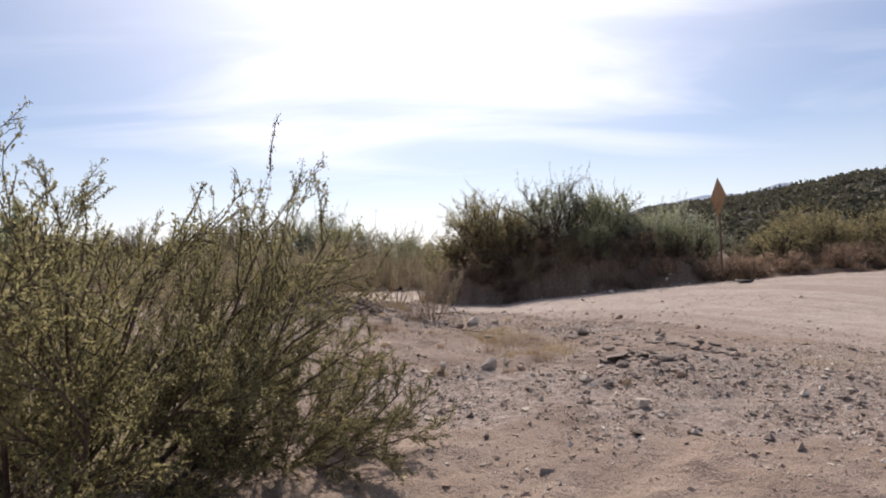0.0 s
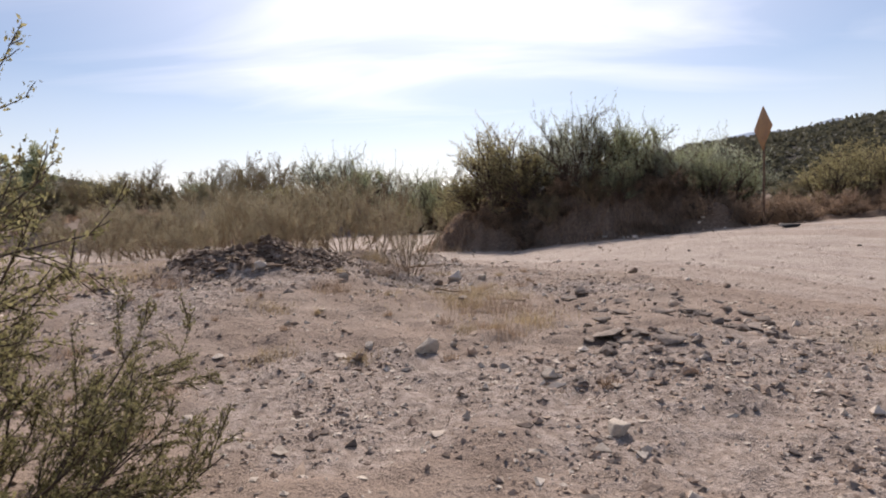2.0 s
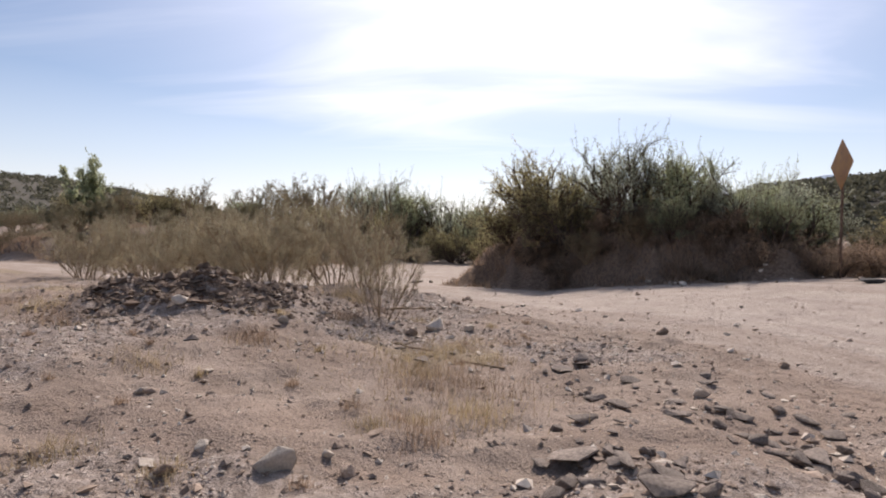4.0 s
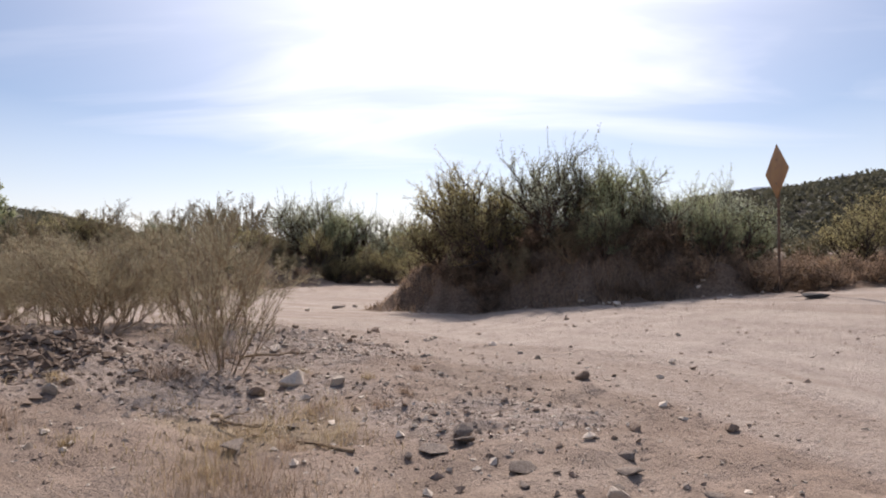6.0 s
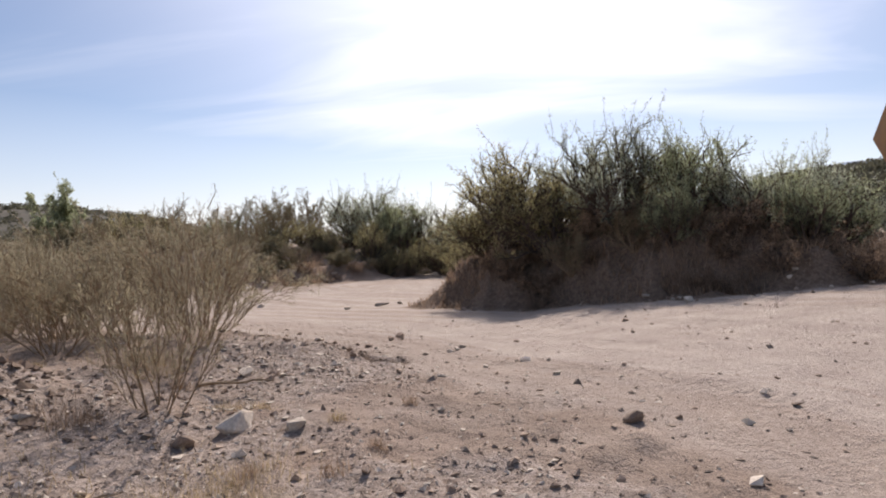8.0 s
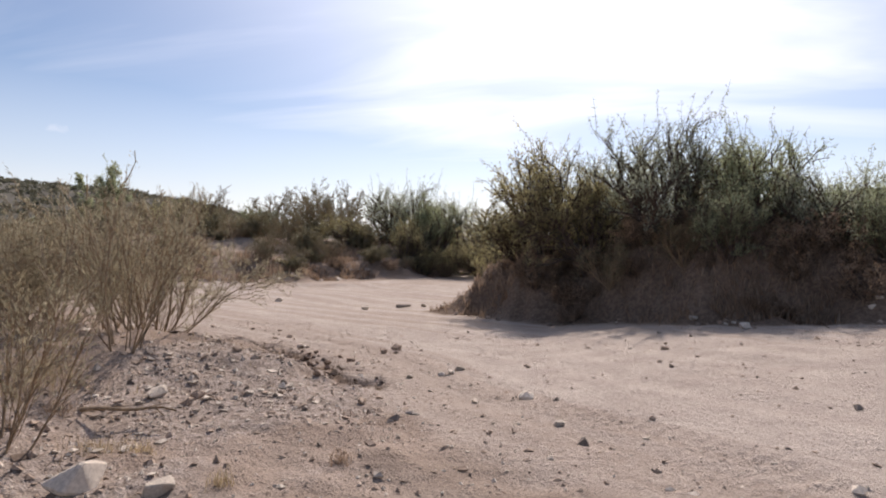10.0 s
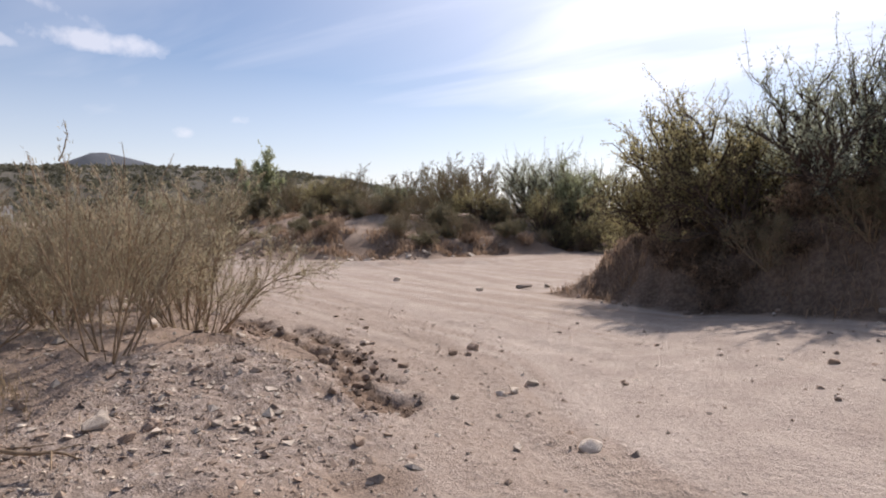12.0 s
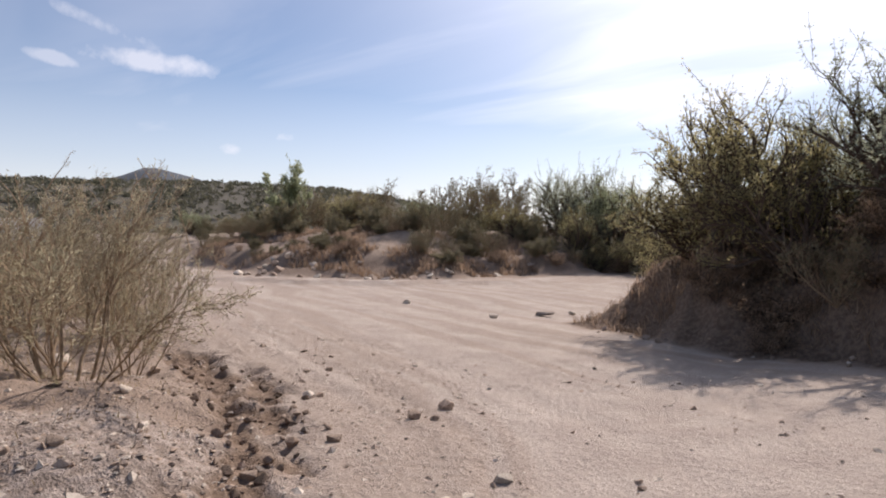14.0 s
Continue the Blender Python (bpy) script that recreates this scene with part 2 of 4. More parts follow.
def smooth(a, b, v):
    v = np.clip((v - a) / (b - a), 0, 1)
    return v * v * (3 - 2 * v)


def side(x, y, line):
    """Signed distance to a polyline, positive to its left."""
    best = np.full(np.shape(x), 1e9)
    out = np.zeros(np.shape(x))
    for (ax, ay), (bx, by) in zip(line, line[1:]):
        dx, dy = bx - ax, by - ay
        u = np.clip(((x - ax) * dx + (y - ay) * dy) / (dx * dx + dy * dy), 0, 1)
        d = np.hypot(x - ax - u * dx, y - ay - u * dy)
        s = np.sign(dx * (y - ay) - dy * (x - ax))
        near = d < best
        best = np.where(near, d, best)
        out = np.where(near, s * d, out)
    return out


SHOULDER = [(6.5, -6), (5.6, 3), (4.9, 8), (3.3, 11.2), (1.3, 12.9), (0.1, 14.6), (-1.9, 15.6), (-4.4, 16.8), (-12, 21), (-28, 30), (-70, 46)]
BANK_FOOT = [(40, 24), (18, 20.6), (9, 18.9), (5.4, 19.0), (2.8, 20.9), (0.6, 22.7), (-1.5, 23.9), (-1.2, 27), (-0.6, 33), (-3, 60)]
LEFT_FOOT = [(-1, 70), (-5.0, 47), (-9.0, 38.0), (-11.6, 34.2), (-13.8, 31.9), (-18.0, 30.4), (-29, 33.6), (-60, 52), (-120, 80)]
GULLY = [(-3.8, 16.4), (-2.24, 15.65), (-1.5, 15.2), (-0.55, 14.6), (0.17, 14.2), (0.75, 13.6)]
RILL = [(-2.35, 16.2), (-1.5, 15.75), (-0.88, 15.25), (-0.35, 14.85)]
MOUNDS = [(-2.35, 9.7, 0.95, 0.75, 0.40), (-1.65, 10.6, 0.7, 0.6, 0.22), (-3.3, 10.0, 0.8, 0.5, 0.14), (2.8, 6.9, 1.3, 1.2, 0.10), (0.2, 6.8, 1.1, 0.8, 0.06), (-1.6, 13.6, 1.6, 1.0, 0.10)]


def lay(x, y):
    """Height of the ground and its masks at arrays x, y."""
    x, y = np.asarray(x, float), np.asarray(y, float)
    z = np.interp(y, [-20, 0, 6, 11, 13, 15.5, 20, 25, 33, 52, 400], [.10, .06, .04, 0, -.04, -.17, -.42, -.73, -.94, -1.03, -1.03])
    z = z + 0.115 * smooth(6, 19, y) * 7 * (1 - np.exp(-np.clip(x - 2, 0, 60) / 7)) * 1.25
    z = z + 0.27 * smooth(1.1, -1.6, x) * smooth(-12, -5, x) * smooth(5.2, 8.6, y) * smooth(15.2, 13.2, y)
    edge = side(x, y, SHOULDER)          # positive: on the near shoulder
    bank = -side(x, y, BANK_FOOT)        # positive: inside the bank
    left = -side(x, y, LEFT_FOOT)
    road = smooth(0.35, -0.5, edge) * smooth(0.3, -0.6, bank) * smooth(0.2, -1.5, left)
    tall = np.interp(x, [-3, 5, 7.5, 9.5, 30], [1.85, 1.75, 1.0, 0.35, 0.6])
    rough = fbm(x, y, 1.3, 5)
    tall = tall * np.clip((x - np.interp(y, [15, 23.9, 27, 33, 60], [-2.6, -1.5, -1.2, -0.6, -3.0])) / 2.6, 0, 1)
    z = z + tall * smooth(-0.1, 1.9, bank + 0.3 * rough) + 0.30 * rough * smooth(0, 0.8, bank)
    left = np.where(bank > -1.5, np.minimum(left, -2 - bank), left)
    worn = left + 0.9 * fbm(x, y, 3.4, 9)
    z = z + (0.95 * smooth(0, 2.2, worn) + 1.1 * smooth(1.8, 8.0, worn)) * smooth(150, 60, np.hypot(x, y))
    z = z + (0.26 * fbm(x, y, 2.3, 12) + 0.10 * np.abs(fbm(x, y, 0.7, 13))) * smooth(0, 1.2, left) * smooth(16, 5, left)
    z = z + 0.16 * smooth(-3.4, -2.9, left + 0.5 * fbm(x, y, 2.0, 14)) * smooth(-0.4, -2.2, left) * smooth(-22, -16, x) * smooth(-6, -10, x)
    far = smooth(45, 80, np.hypot(x + 5, y - 20))
    z = z + far * 1.2 * fbm(x, y, 40, 3)
    # the shoulder is rough, the road worn flat with ruts along it
    off = 1 - road
    z = z + off * (0.05 * fbm(x, y, 1.1, 21) + 0.034 * fbm(x, y, 0.3, 25, 4)) + road * 0.012 * fbm(x, y, 0.8, 31)
    z = z + 0.07 * smooth(0.1, 0.9, edge) * smooth(5, 1.5, edge) * smooth(9, 13, y)
    for k, s in ((-0.75, 0.16), (-1.15, 0.13), (-2.4, 0.2), (-4.0, 0.22), (-5.6, 0.25)):
        w = edge - k + 0.18 * fbm(x, y, 5, 41)
        z = z - 0.011 * road * smooth(-0.9, 0.6, fbm(x, y, 4, 43)) * np.exp(-(w / s) ** 2) + 0.007 * road * np.exp(-((abs(w) - 1.7 * s) / (0.6 * s)) ** 2)
    # tread bars in the fresh tyre track beside the shoulder
    along = 0.62 * x - 0.78 * y
    w = edge + 1.15
    z = z + 0.02 * np.exp(-(w / 0.20) ** 4) * np.sin(along * 2 * math.pi / 0.14 + 6 * abs(w)) * smooth(17, 14, y) * smooth(9, 11, y) * (0.6 + 0.4 * rough)
    for mx, my, sx, sy, h in MOUNDS:
        g = np.exp(-((x - mx) / sx) ** 2 - ((y - my) / sy) ** 2)
        z = z + h * g * (1 + 0.35 * fbm(x, y, 0.5, 51, 4))
    gd = np.abs(side(x, y, GULLY)) + 0.17 * fbm(x, y, 0.3, 61, 4)
    gd = np.minimum(gd, np.abs(side(x, y, RILL)) + 0.1 + 0.15 * fbm(x, y, 0.3, 62, 4))
    cut = smooth(0.34, 0.08, gd)
    z = z + 0.035 * smooth(0.8, 0.25, gd) * fbm(x, y, 0.2, 63, 4)
    z = z - 0.10 * cut
    gravel = smooth(0.2, 0.9, fbm(x, y, 2.6, 71) + 0.9 * np.exp(-((x - 2.9) / 1.7) ** 2 - ((y - 6.4) / 1.7) ** 2) + 0.7 * np.exp(-((x - 2.3) / 1.0) ** 2 - ((y - 9.6) / 1.6) ** 2) + 0.9 * np.exp(-((x - 0.2) / 1.2) ** 2 - (y - 13.2) ** 2) + 1.4 * np.exp(-((x + 2.2) / 1.3) ** 2 - ((y - 9.9) / .9) ** 2)) * off
    grassy = 0.9 * np.exp(-((x - 1.0) / 0.8) ** 2 - ((y - 8.2) / 1.2) ** 2) + 0.7 * np.exp(-((x + 3.6) / 2.0) ** 2 - ((y - 10.4) / 1.2) ** 2) + 0.6 * np.exp(-((x - 0.9) / 0.7) ** 2 - ((y - 10.0) / 0.8) ** 2)
    straw = smooth(0.25, 0.9, fbm(x, y, 2.2, 81) + grassy) * off * smooth(-0.2, 1.5, edge)
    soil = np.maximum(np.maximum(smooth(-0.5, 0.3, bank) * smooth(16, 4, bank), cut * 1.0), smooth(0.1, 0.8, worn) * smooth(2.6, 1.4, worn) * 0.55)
    run = 0.8 * x - 0.6 * y
    lane = fbm(edge / 0.35 + 1.1 * fbm(x, y, 3.5, 101), run / 7.0, 1.0, 103, 3) * 0.5 + 0.5
    side_track = smooth(-7.5, -3.0, left) * smooth(19, 24, y)
    lane = np.clip(smooth(0.35, 0.85, lane) * smooth(0.3, -1.0, edge + 0.6 * fbm(x, y, 2.0, 104)) + 0.9 * side_track * smooth(-0.3, 0.5, fbm(x, y, 1.5, 105)) + 0.8 * smooth(-1.9, -0.3, edge), 0, 1)
    z = z + road * (0.005 * (lane - 0.5) + 0.012 * side_track * fbm(x, y, 0.9, 106, 3))
    return z, dict(lane=lane * road, road=road, gravel=gravel, straw=straw, soil=soil, far=far)


def height(x, y):
    return float(lay(np.array([x]), np.array([y]))[0][0])


def mesh_object(name, verts, faces, mat, parent=None, smooth_shade=False):
    me = bpy.data.meshes.new(name)
    me.from_pydata(np.asarray(verts).tolist(), [], np.asarray(faces).tolist() if not isinstance(faces, list) else faces)
    me.materials.append(mat)
    if smooth_shade:
        me.polygons.foreach_set("use_smooth", [True] * len(me.polygons))
    ob = new(name, me)
    ob.parent = parent
    return ob


def stretch(lo, hi, step, below, above, far=3200):
    """Grid lines: even from lo to hi, slowly wider out to below and above, then quickly to the horizon."""
    def side_steps(fine):
        out, s, v = [], step, 0.0
        while v < far:
            s *= 1.02 if v < fine else 1.13
            v += s
            out.append(v)
        return np.array(out)

    return np.concatenate([(lo - side_steps(below))[::-1], np.arange(lo, hi, step), hi + side_steps(above)])


def build_ground():
    xs, ys = stretch(-5.0, 7.0, 0.045, 30, 16), stretch(1.4, 18.0, 0.045, 0, 26)
    X, Y = np.meshgrid(xs, ys)
    z, masks = lay(X.ravel(), Y.ravel())
    nx, ny = len(xs), len(ys)
    i = (np.arange(ny - 1)[:, None] * nx + np.arange(nx - 1)[None]).ravel()
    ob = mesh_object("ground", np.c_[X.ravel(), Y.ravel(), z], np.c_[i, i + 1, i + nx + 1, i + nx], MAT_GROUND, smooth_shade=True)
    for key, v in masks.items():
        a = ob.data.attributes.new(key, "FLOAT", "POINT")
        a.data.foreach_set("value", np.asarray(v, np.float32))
    tagged(ob, "dusty tan desert ground with a worn dirt road", "ground", kind="structure")


build_ground()


# ---- distant hills ----
def ridge(name, label, mat, azimuths, crest, r0, r1, rough, seed, base=-3.0, rows=26):
    """A hill seen over the scrub: crest gives its elevation in degrees along the azimuths."""
    az = np.radians(np.arange(azimuths[0], azimuths[1], 0.35))
    top = np.interp(np.degrees(az), [a for a, e in crest], [e for a, e in crest])
    verts = []
    for k in range(rows):
        u = k / (rows - 1)
        r = r0 + (r1 - r0) * u
        x, y = r * np.sin(az), r * np.cos(az)
        full = (r0 + (r1 - r0) * 0.72) * np.tan(np.radians(top)) + 1.3
        shape = np.sin(min(u / 0.72, 1) * math.pi / 2) if u < 0.72 else 1 - 0.5 * (u - 0.72) / 0.28
        z = base + (full - base) * shape + rough * fbm(x, y, (r1 - r0) * 0.4, seed) * min(1, 1.5 * u)
        verts.append(np.c_[x, y, z])
    n = len(az)
    i = (np.arange(rows - 1)[:, None] * n + np.arange(n - 1)[None]).ravel()
    ob = mesh_object(name, np.concatenate(verts), np.c_[i, i + n, i + n + 1, i + 1], mat, smooth_shade=True)
    return tagged(ob, label, "hill", kind="structure")


def surface(ob, x, y):
    hit, p, n, k = ob.ray_cast(Vector((x, y, 900)), Vector((0, 0, -1)))
    return p.z if hit else None


hill_left = ridge("backdrop_hill_left", "low brown desert hills dotted with dark scrub", MAT_HILL, (-125, -22),
                  [(-125, 2.9), (-95, 3.2), (-69, 3.4), (-58, 3.4), (-46, 3.45), (-41, 3.3), (-36, 2.75), (-33, 2.0), (-28, 1.0), (-22, -0.5)], 130, 330, 2.0, 3)
hill_right = ridge("backdrop_hill_right", "scrubby hillside with painted-in shade rising behind the bushes", MAT_HILL_SHADED, (8, 125),
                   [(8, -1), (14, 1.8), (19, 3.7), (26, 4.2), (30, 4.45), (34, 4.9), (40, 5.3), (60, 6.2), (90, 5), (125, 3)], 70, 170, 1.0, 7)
ridge("backdrop_peak", "rounded peak on the skyline, tinted grey-blue for haze", MAT_PEAK, (-66, -50), [(-66, 1.5), (-62.5, 3.7), (-60.5, 4.3), (-59, 4.95), (-58, 5.0), (-57, 4.8), (-54.5, 4.2), (-50, 1.5)], 900, 1300, 3.0, 11)
ridge("backdrop_mountains", "far mountains on the skyline with haze painted in pale blue", MAT_FAR, (5, 100), [(5, 1), (12, 2.8), (17, 3.6), (20, 4.5), (23, 4.1), (27, 4.3), (30, 5.3), (33, 4.6), (38, 5.0), (43, 6.8), (48, 8), (60, 6), (100, 4)], 2200, 2900, 30.0, 13)


# ---- builders for plants and stones ----
def part(name, verts, faces, mat, parent, label="", smooth_shade=False):
    ob = mesh_object(name, verts, faces, mat, parent, smooth_shade)
    return tagged(ob, label) if label else ob


def tubes(lines, sides=4):
    """Tapered tubes along polylines of (points, first radius, last radius)."""
    verts, faces, n = [], [], 0
    for pts, r0, r1 in lines:
        k = len(pts)
        d = np.gradient(pts, axis=0)
        d /= np.linalg.norm(d, axis=1)[:, None] + 1e-9
        ref = np.array([0.31, 0.87, 0.12])
        u = np.cross(d, ref)
        u /= np.linalg.norm(u, axis=1)[:, None] + 1e-9
        v = np.cross(d, u)
        r = np.linspace(r0, r1, k)[:, None, None]
        s = sides if r0 > 0.006 else 3
        a = np.arange(s) * 2 * math.pi / s
        ring = pts[:, None, :] + r * (np.cos(a)[None, :, None] * u[:, None, :] + np.sin(a)[None, :, None] * v[:, None, :])
        verts.append(ring.reshape(-1, 3))
        i = (np.arange(k - 1)[:, None] * s + np.arange(s)[None]).ravel()
        j = (np.arange(k - 1)[:, None] * s + (np.arange(s)[None] + 1) % s).ravel()
        faces.append(np.c_[i, j, j + s, i + s] + n)
        n += k * s
    return np.concatenate(verts), np.concatenate(faces)


def leaves(rng, spots, ways, size, narrow=0.35, spread=1.0, droop=0.0):
    """One folded four-cornered leaf at each spot."""
    n = len(spots)
    d = ways + spread * rng.normal(size=(n, 3))
    d[:, 2] -= droop
    d /= np.linalg.norm(d, axis=1)[:, None]
    w = np.cross(d, rng.normal(size=(n, 3)))
    w /= np.linalg.norm(w, axis=1)[:, None]
    s = size * rng.uniform(0.55, 1.35, n)[:, None]
    up = np.cross(d, w) * s * 0.12
    verts = np.stack([spots, spots + d * s * 0.5 + w * s * narrow + up, spots + d * s, spots + d * s * 0.5 - w * s * narrow + up], 1).reshape(-1, 3)
    i = np.arange(n)[:, None] * 4
    return verts, i + np.arange(4)[None]


def grow(rng, stems, size, spread, up=0.35, wander=0.22, levels=3, kids=(6, 5, 5), ratio=(0.55, 0.5, 0.45), thick=0.03, lean=(0, 0), first=0.25, bunch=0.12, angle=0.75, evenly=False):
    """Branching skeleton: list of (points, r0, r1, level)."""
    out = []

    def limb(p, d, length, r, level):
        n = max(4, int(length / max(size * 0.055, 0.03)))
        n = min(n, 12)
        pts, way = [p], d / np.linalg.norm(d)
        for _ in range(n):
            way = way + wander * rng.normal(size=3) * (0.6 + 0.25 * level)
            way[2] += up * 0.12
            way = way / np.linalg.norm(way)
            pts.append(pts[-1] + way * length / n)
        pts = np.array(pts)
        out.append((pts, r, r * 0.35, level))
        if level >= levels:
            return
        for k in range(kids[level]):
            f = first + (1 - first) * (k + rng.uniform(0, 1)) / kids[level]
            i = min(int(f * n), n - 1)
            q = pts[i] + (pts[i + 1] - pts[i]) * rng.uniform()
            fwd = pts[i + 1] - pts[i]
            fwd = fwd / np.linalg.norm(fwd)
            side_way = np.cross(fwd, rng.normal(size=3))
            side_way /= np.linalg.norm(side_way)
            limb(q, fwd + angle * side_way + np.array([0, 0, up * 0.4]), length * ratio[level] * rng.uniform(0.6, 1.25) * (1.15 - 0.5 * f), r * 0.55 * (1.1 - 0.4 * f), level + 1)

    for k in range(stems):
        a = 2 * math.pi * (k + rng.uniform(-0.3, 0.3)) / stems
        tilt = spread * (rng.uniform(0.25, 1.0) if not evenly else (k % 3 + 0.6) / 3)
        d = np.array([math.cos(a) * tilt + lean[0], math.sin(a) * tilt + lean[1], 1.0])
        p = np.array([math.cos(a) * bunch * rng.uniform(), math.sin(a) * bunch * rng.uniform(), -0.05])
        limb(p, d, size * rng.uniform(0.65, 1.0) * (1 - 0.18 * min(tilt, 1.5)), thick * rng.uniform(0.7, 1.2), 0)
    return out


def along(rng, lines, count, levels, tail=0.0):
    """Random spots on the limbs of the given levels, and their ways."""
    pick = [(p, l) for p, r0, r1, l in lines if l in levels]
    w = np.array([np.linalg.norm(np.diff(p, axis=0), axis=1).sum() for p, l in pick])
    idx = rng.choice(len(pick), size=count, p=w / w.sum())
    spots, ways = np.zeros((count, 3)), np.zeros((count, 3))
    for k in range(len(pick)):
        m = np.nonzero(idx == k)[0]
        if len(m) == 0:
            continue
        p = pick[k][0]
        f = (tail + (1 - tail) * rng.uniform(0, 1, len(m))) * (len(p) - 1)
        i = np.minimum(f.astype(int), len(p) - 2)
        u = (f - i)[:, None]
        spots[m] = p[i] * (1 - u) + p[i + 1] * u
        ways[m] = p[i + 1] - p[i]
    ways /= np.linalg.norm(ways, axis=1)[:, None] + 1e-9
    return spots, ways


def shrub(name, label, category, seed, leaf_mat, bark_mat, count, leaf, group="", narrow=0.35, leaf_levels=(2, 3), spread_leaf=0.8, plumes=0, shoot=(0.1, 0.25), **shape):
    """A shrub at the origin: stems and a crown of many small leaves."""
    rng = np.random.default_rng(seed)
    lines = grow(rng, **shape)
    size = shape["size"]
    for k in range(plumes):
        # upright leafy shoots that break the outline
        tops = [p for p, r0, r1, l in lines if l >= 1 and p[-1][2] > size * 0.42]
        if not tops:
            break
        p = tops[rng.integers(len(tops))][-1]
        d = np.array([rng.normal() * 0.5, rng.normal() * 0.5, 1.0])
        n = 6
        step = size * rng.uniform(*shoot) / n
        pts = [p]
        for _ in range(n):
            d = d + rng.normal(size=3) * 0.12
            pts.append(pts[-1] + d / np.linalg.norm(d) * step)
        lines.append((np.array(pts), 0.006, 0.002, 9))
    thing = tagged(new(name), label, category, group)
    for p, a, b, l in lines:
        if l == 0:
            v, f = tubes([(p, a, b)], 6)
            part("stem", v, f, bark_mat, thing, smooth_shade=True)
    v, f = tubes([(p, max(a, 0.0025), max(b, 0.0015)) for p, a, b, l in lines if l > 0], 4)
    part("twig_work", v, f, bark_mat, thing)
    spots, ways = along(rng, lines, count, leaf_levels)
    if plumes:
        more = along(rng, lines, plumes * (60 if leaf < 0.03 else 15), (9,))
        spots, ways = np.concatenate([spots, more[0]]), np.concatenate([ways, more[1]])
    spots = spots + rng.normal(size=spots.shape) * leaf * 0.5
    keep = spots[:, 2] > 0.02
    v, f = leaves(rng, spots[keep], ways[keep], leaf, narrow, spread_leaf)
    part("crown", v, f, leaf_mat, thing)
    return thing


def stand(thing, x, y, turn=0.0, scale=1.0, tall=1.0, copy=True, sink=0.03):
    """Puts a thing, or a copy of it, on the ground."""
    m = pose(x, y, height(x, y) - sink, 0, 0, turn)
    ob = copy_thing(thing, m) if copy else thing
    if not copy:
        ob.matrix_basis = m
    ob.scale = (scale, scale, scale * tall)
    return ob


# ---- the large bush that the walk starts beside ----
near_bush = shrub("creosote_bush", "large olive-green creosote bush with thin arching dark branches", "bush", 11, MAT_CREOSOTE, MAT_BARK, 140000, 0.0175,
                  narrow=0.24, leaf_levels=(1, 2, 3), spread_leaf=0.75, plumes=34, shoot=(0.06, 0.17),
                  stems=40, size=1.95, spread=1.45, up=0.05, wander=0.07, levels=3, kids=(9, 5, 3), ratio=(0.42, 0.5, 0.5), thick=0.014, first=0.12, bunch=0.55, lean=(0.42, 0.03), angle=0.6)
stand(near_bush, -2.02, 3.15, tall=1.22, copy=False)
low_bush = shrub("creosote_bush", "low sprawling creosote bush with thin arching branches", "bush", 12, MAT_CREOSOTE, MAT_BARK, 42000, 0.0165,
                 narrow=0.24, leaf_levels=(1, 2, 3), spread_leaf=0.75, plumes=6,
                 stems=22, size=1.25, spread=2.2, up=0.10, wander=0.09, levels=3, kids=(7, 5, 3), ratio=(0.42, 0.5, 0.5), thick=0.008, first=0.1, bunch=0.3, lean=(0.35, 0.1), angle=0.6)
stand(low_bush, -1.05, 3.75, copy=False)

# ---- shrubs on the bank ----
bank_group = "shrubs on the roadside bank"
mesq_a = shrub("mesquite", "grey-green mesquite shrub with spiky upright shoots on the bank", "shrub", 21, MAT_GREY, MAT_BARK, 9000, 0.062, bank_group,
               leaf_levels=(2, 3), spread_leaf=1.1, narrow=0.18, plumes=110, shoot=(0.14, 0.32), stems=8, size=2.45, spread=1.15, up=0.5, wander=0.17, levels=3, kids=(6, 5, 4), ratio=(0.72, 0.6, 0.5), thick=0.06, first=0.12, angle=0.85)
mesq_b = shrub("mesquite", "green mesquite shrub with dense leafy crown on the bank", "shrub", 22, MAT_GREEN, MAT_BARK, 10500, 0.062, bank_group,
               leaf_levels=(2, 3), narrow=0.18, plumes=90, shoot=(0.12, 0.28), stems=9, size=2.25, spread=1.2, up=0.5, wander=0.17, levels=3, kids=(6, 5, 4), ratio=(0.72, 0.6, 0.5), thick=0.06, first=0.12, angle=0.85)
palo = shrub("palo_verde", "yellow-green palo verde shrub with several bare forking stems", "shrub", 23, MAT_YELLOW, MAT_BARK, 9500, 0.055, bank_group,
             leaf_levels=(2, 3), narrow=0.18, plumes=70, stems=9, size=2.35, spread=1.35, up=0.3, wander=0.16, levels=3, kids=(7, 5, 4), ratio=(0.72, 0.6, 0.5), thick=0.05, first=0.15, angle=0.8)
twiggy = shrub("bare_shrub", "half-bare grey desert shrub with fine upright twigs", "shrub", 24, MAT_SCRUB, MAT_TWIG, 5200, 0.05, "shrubs behind the road",
               leaf_levels=(2, 3), stems=9, size=2.1, spread=1.1, up=0.4, wander=0.15, levels=3, kids=(5, 5, 4), ratio=(0.7, 0.6, 0.5), thick=0.04, first=0.2)
low = shrub("low_scrub", "low dull green desert scrub with dry tips", "shrub", 25, MAT_SCRUB, MAT_TWIG, 4200, 0.09, "shrubs behind the road",
            leaf_levels=(1, 2), plumes=8, stems=10, size=1.7, spread=1.2, up=0.4, wander=0.2, levels=2, kids=(6, 6), thick=0.03, first=0.05)
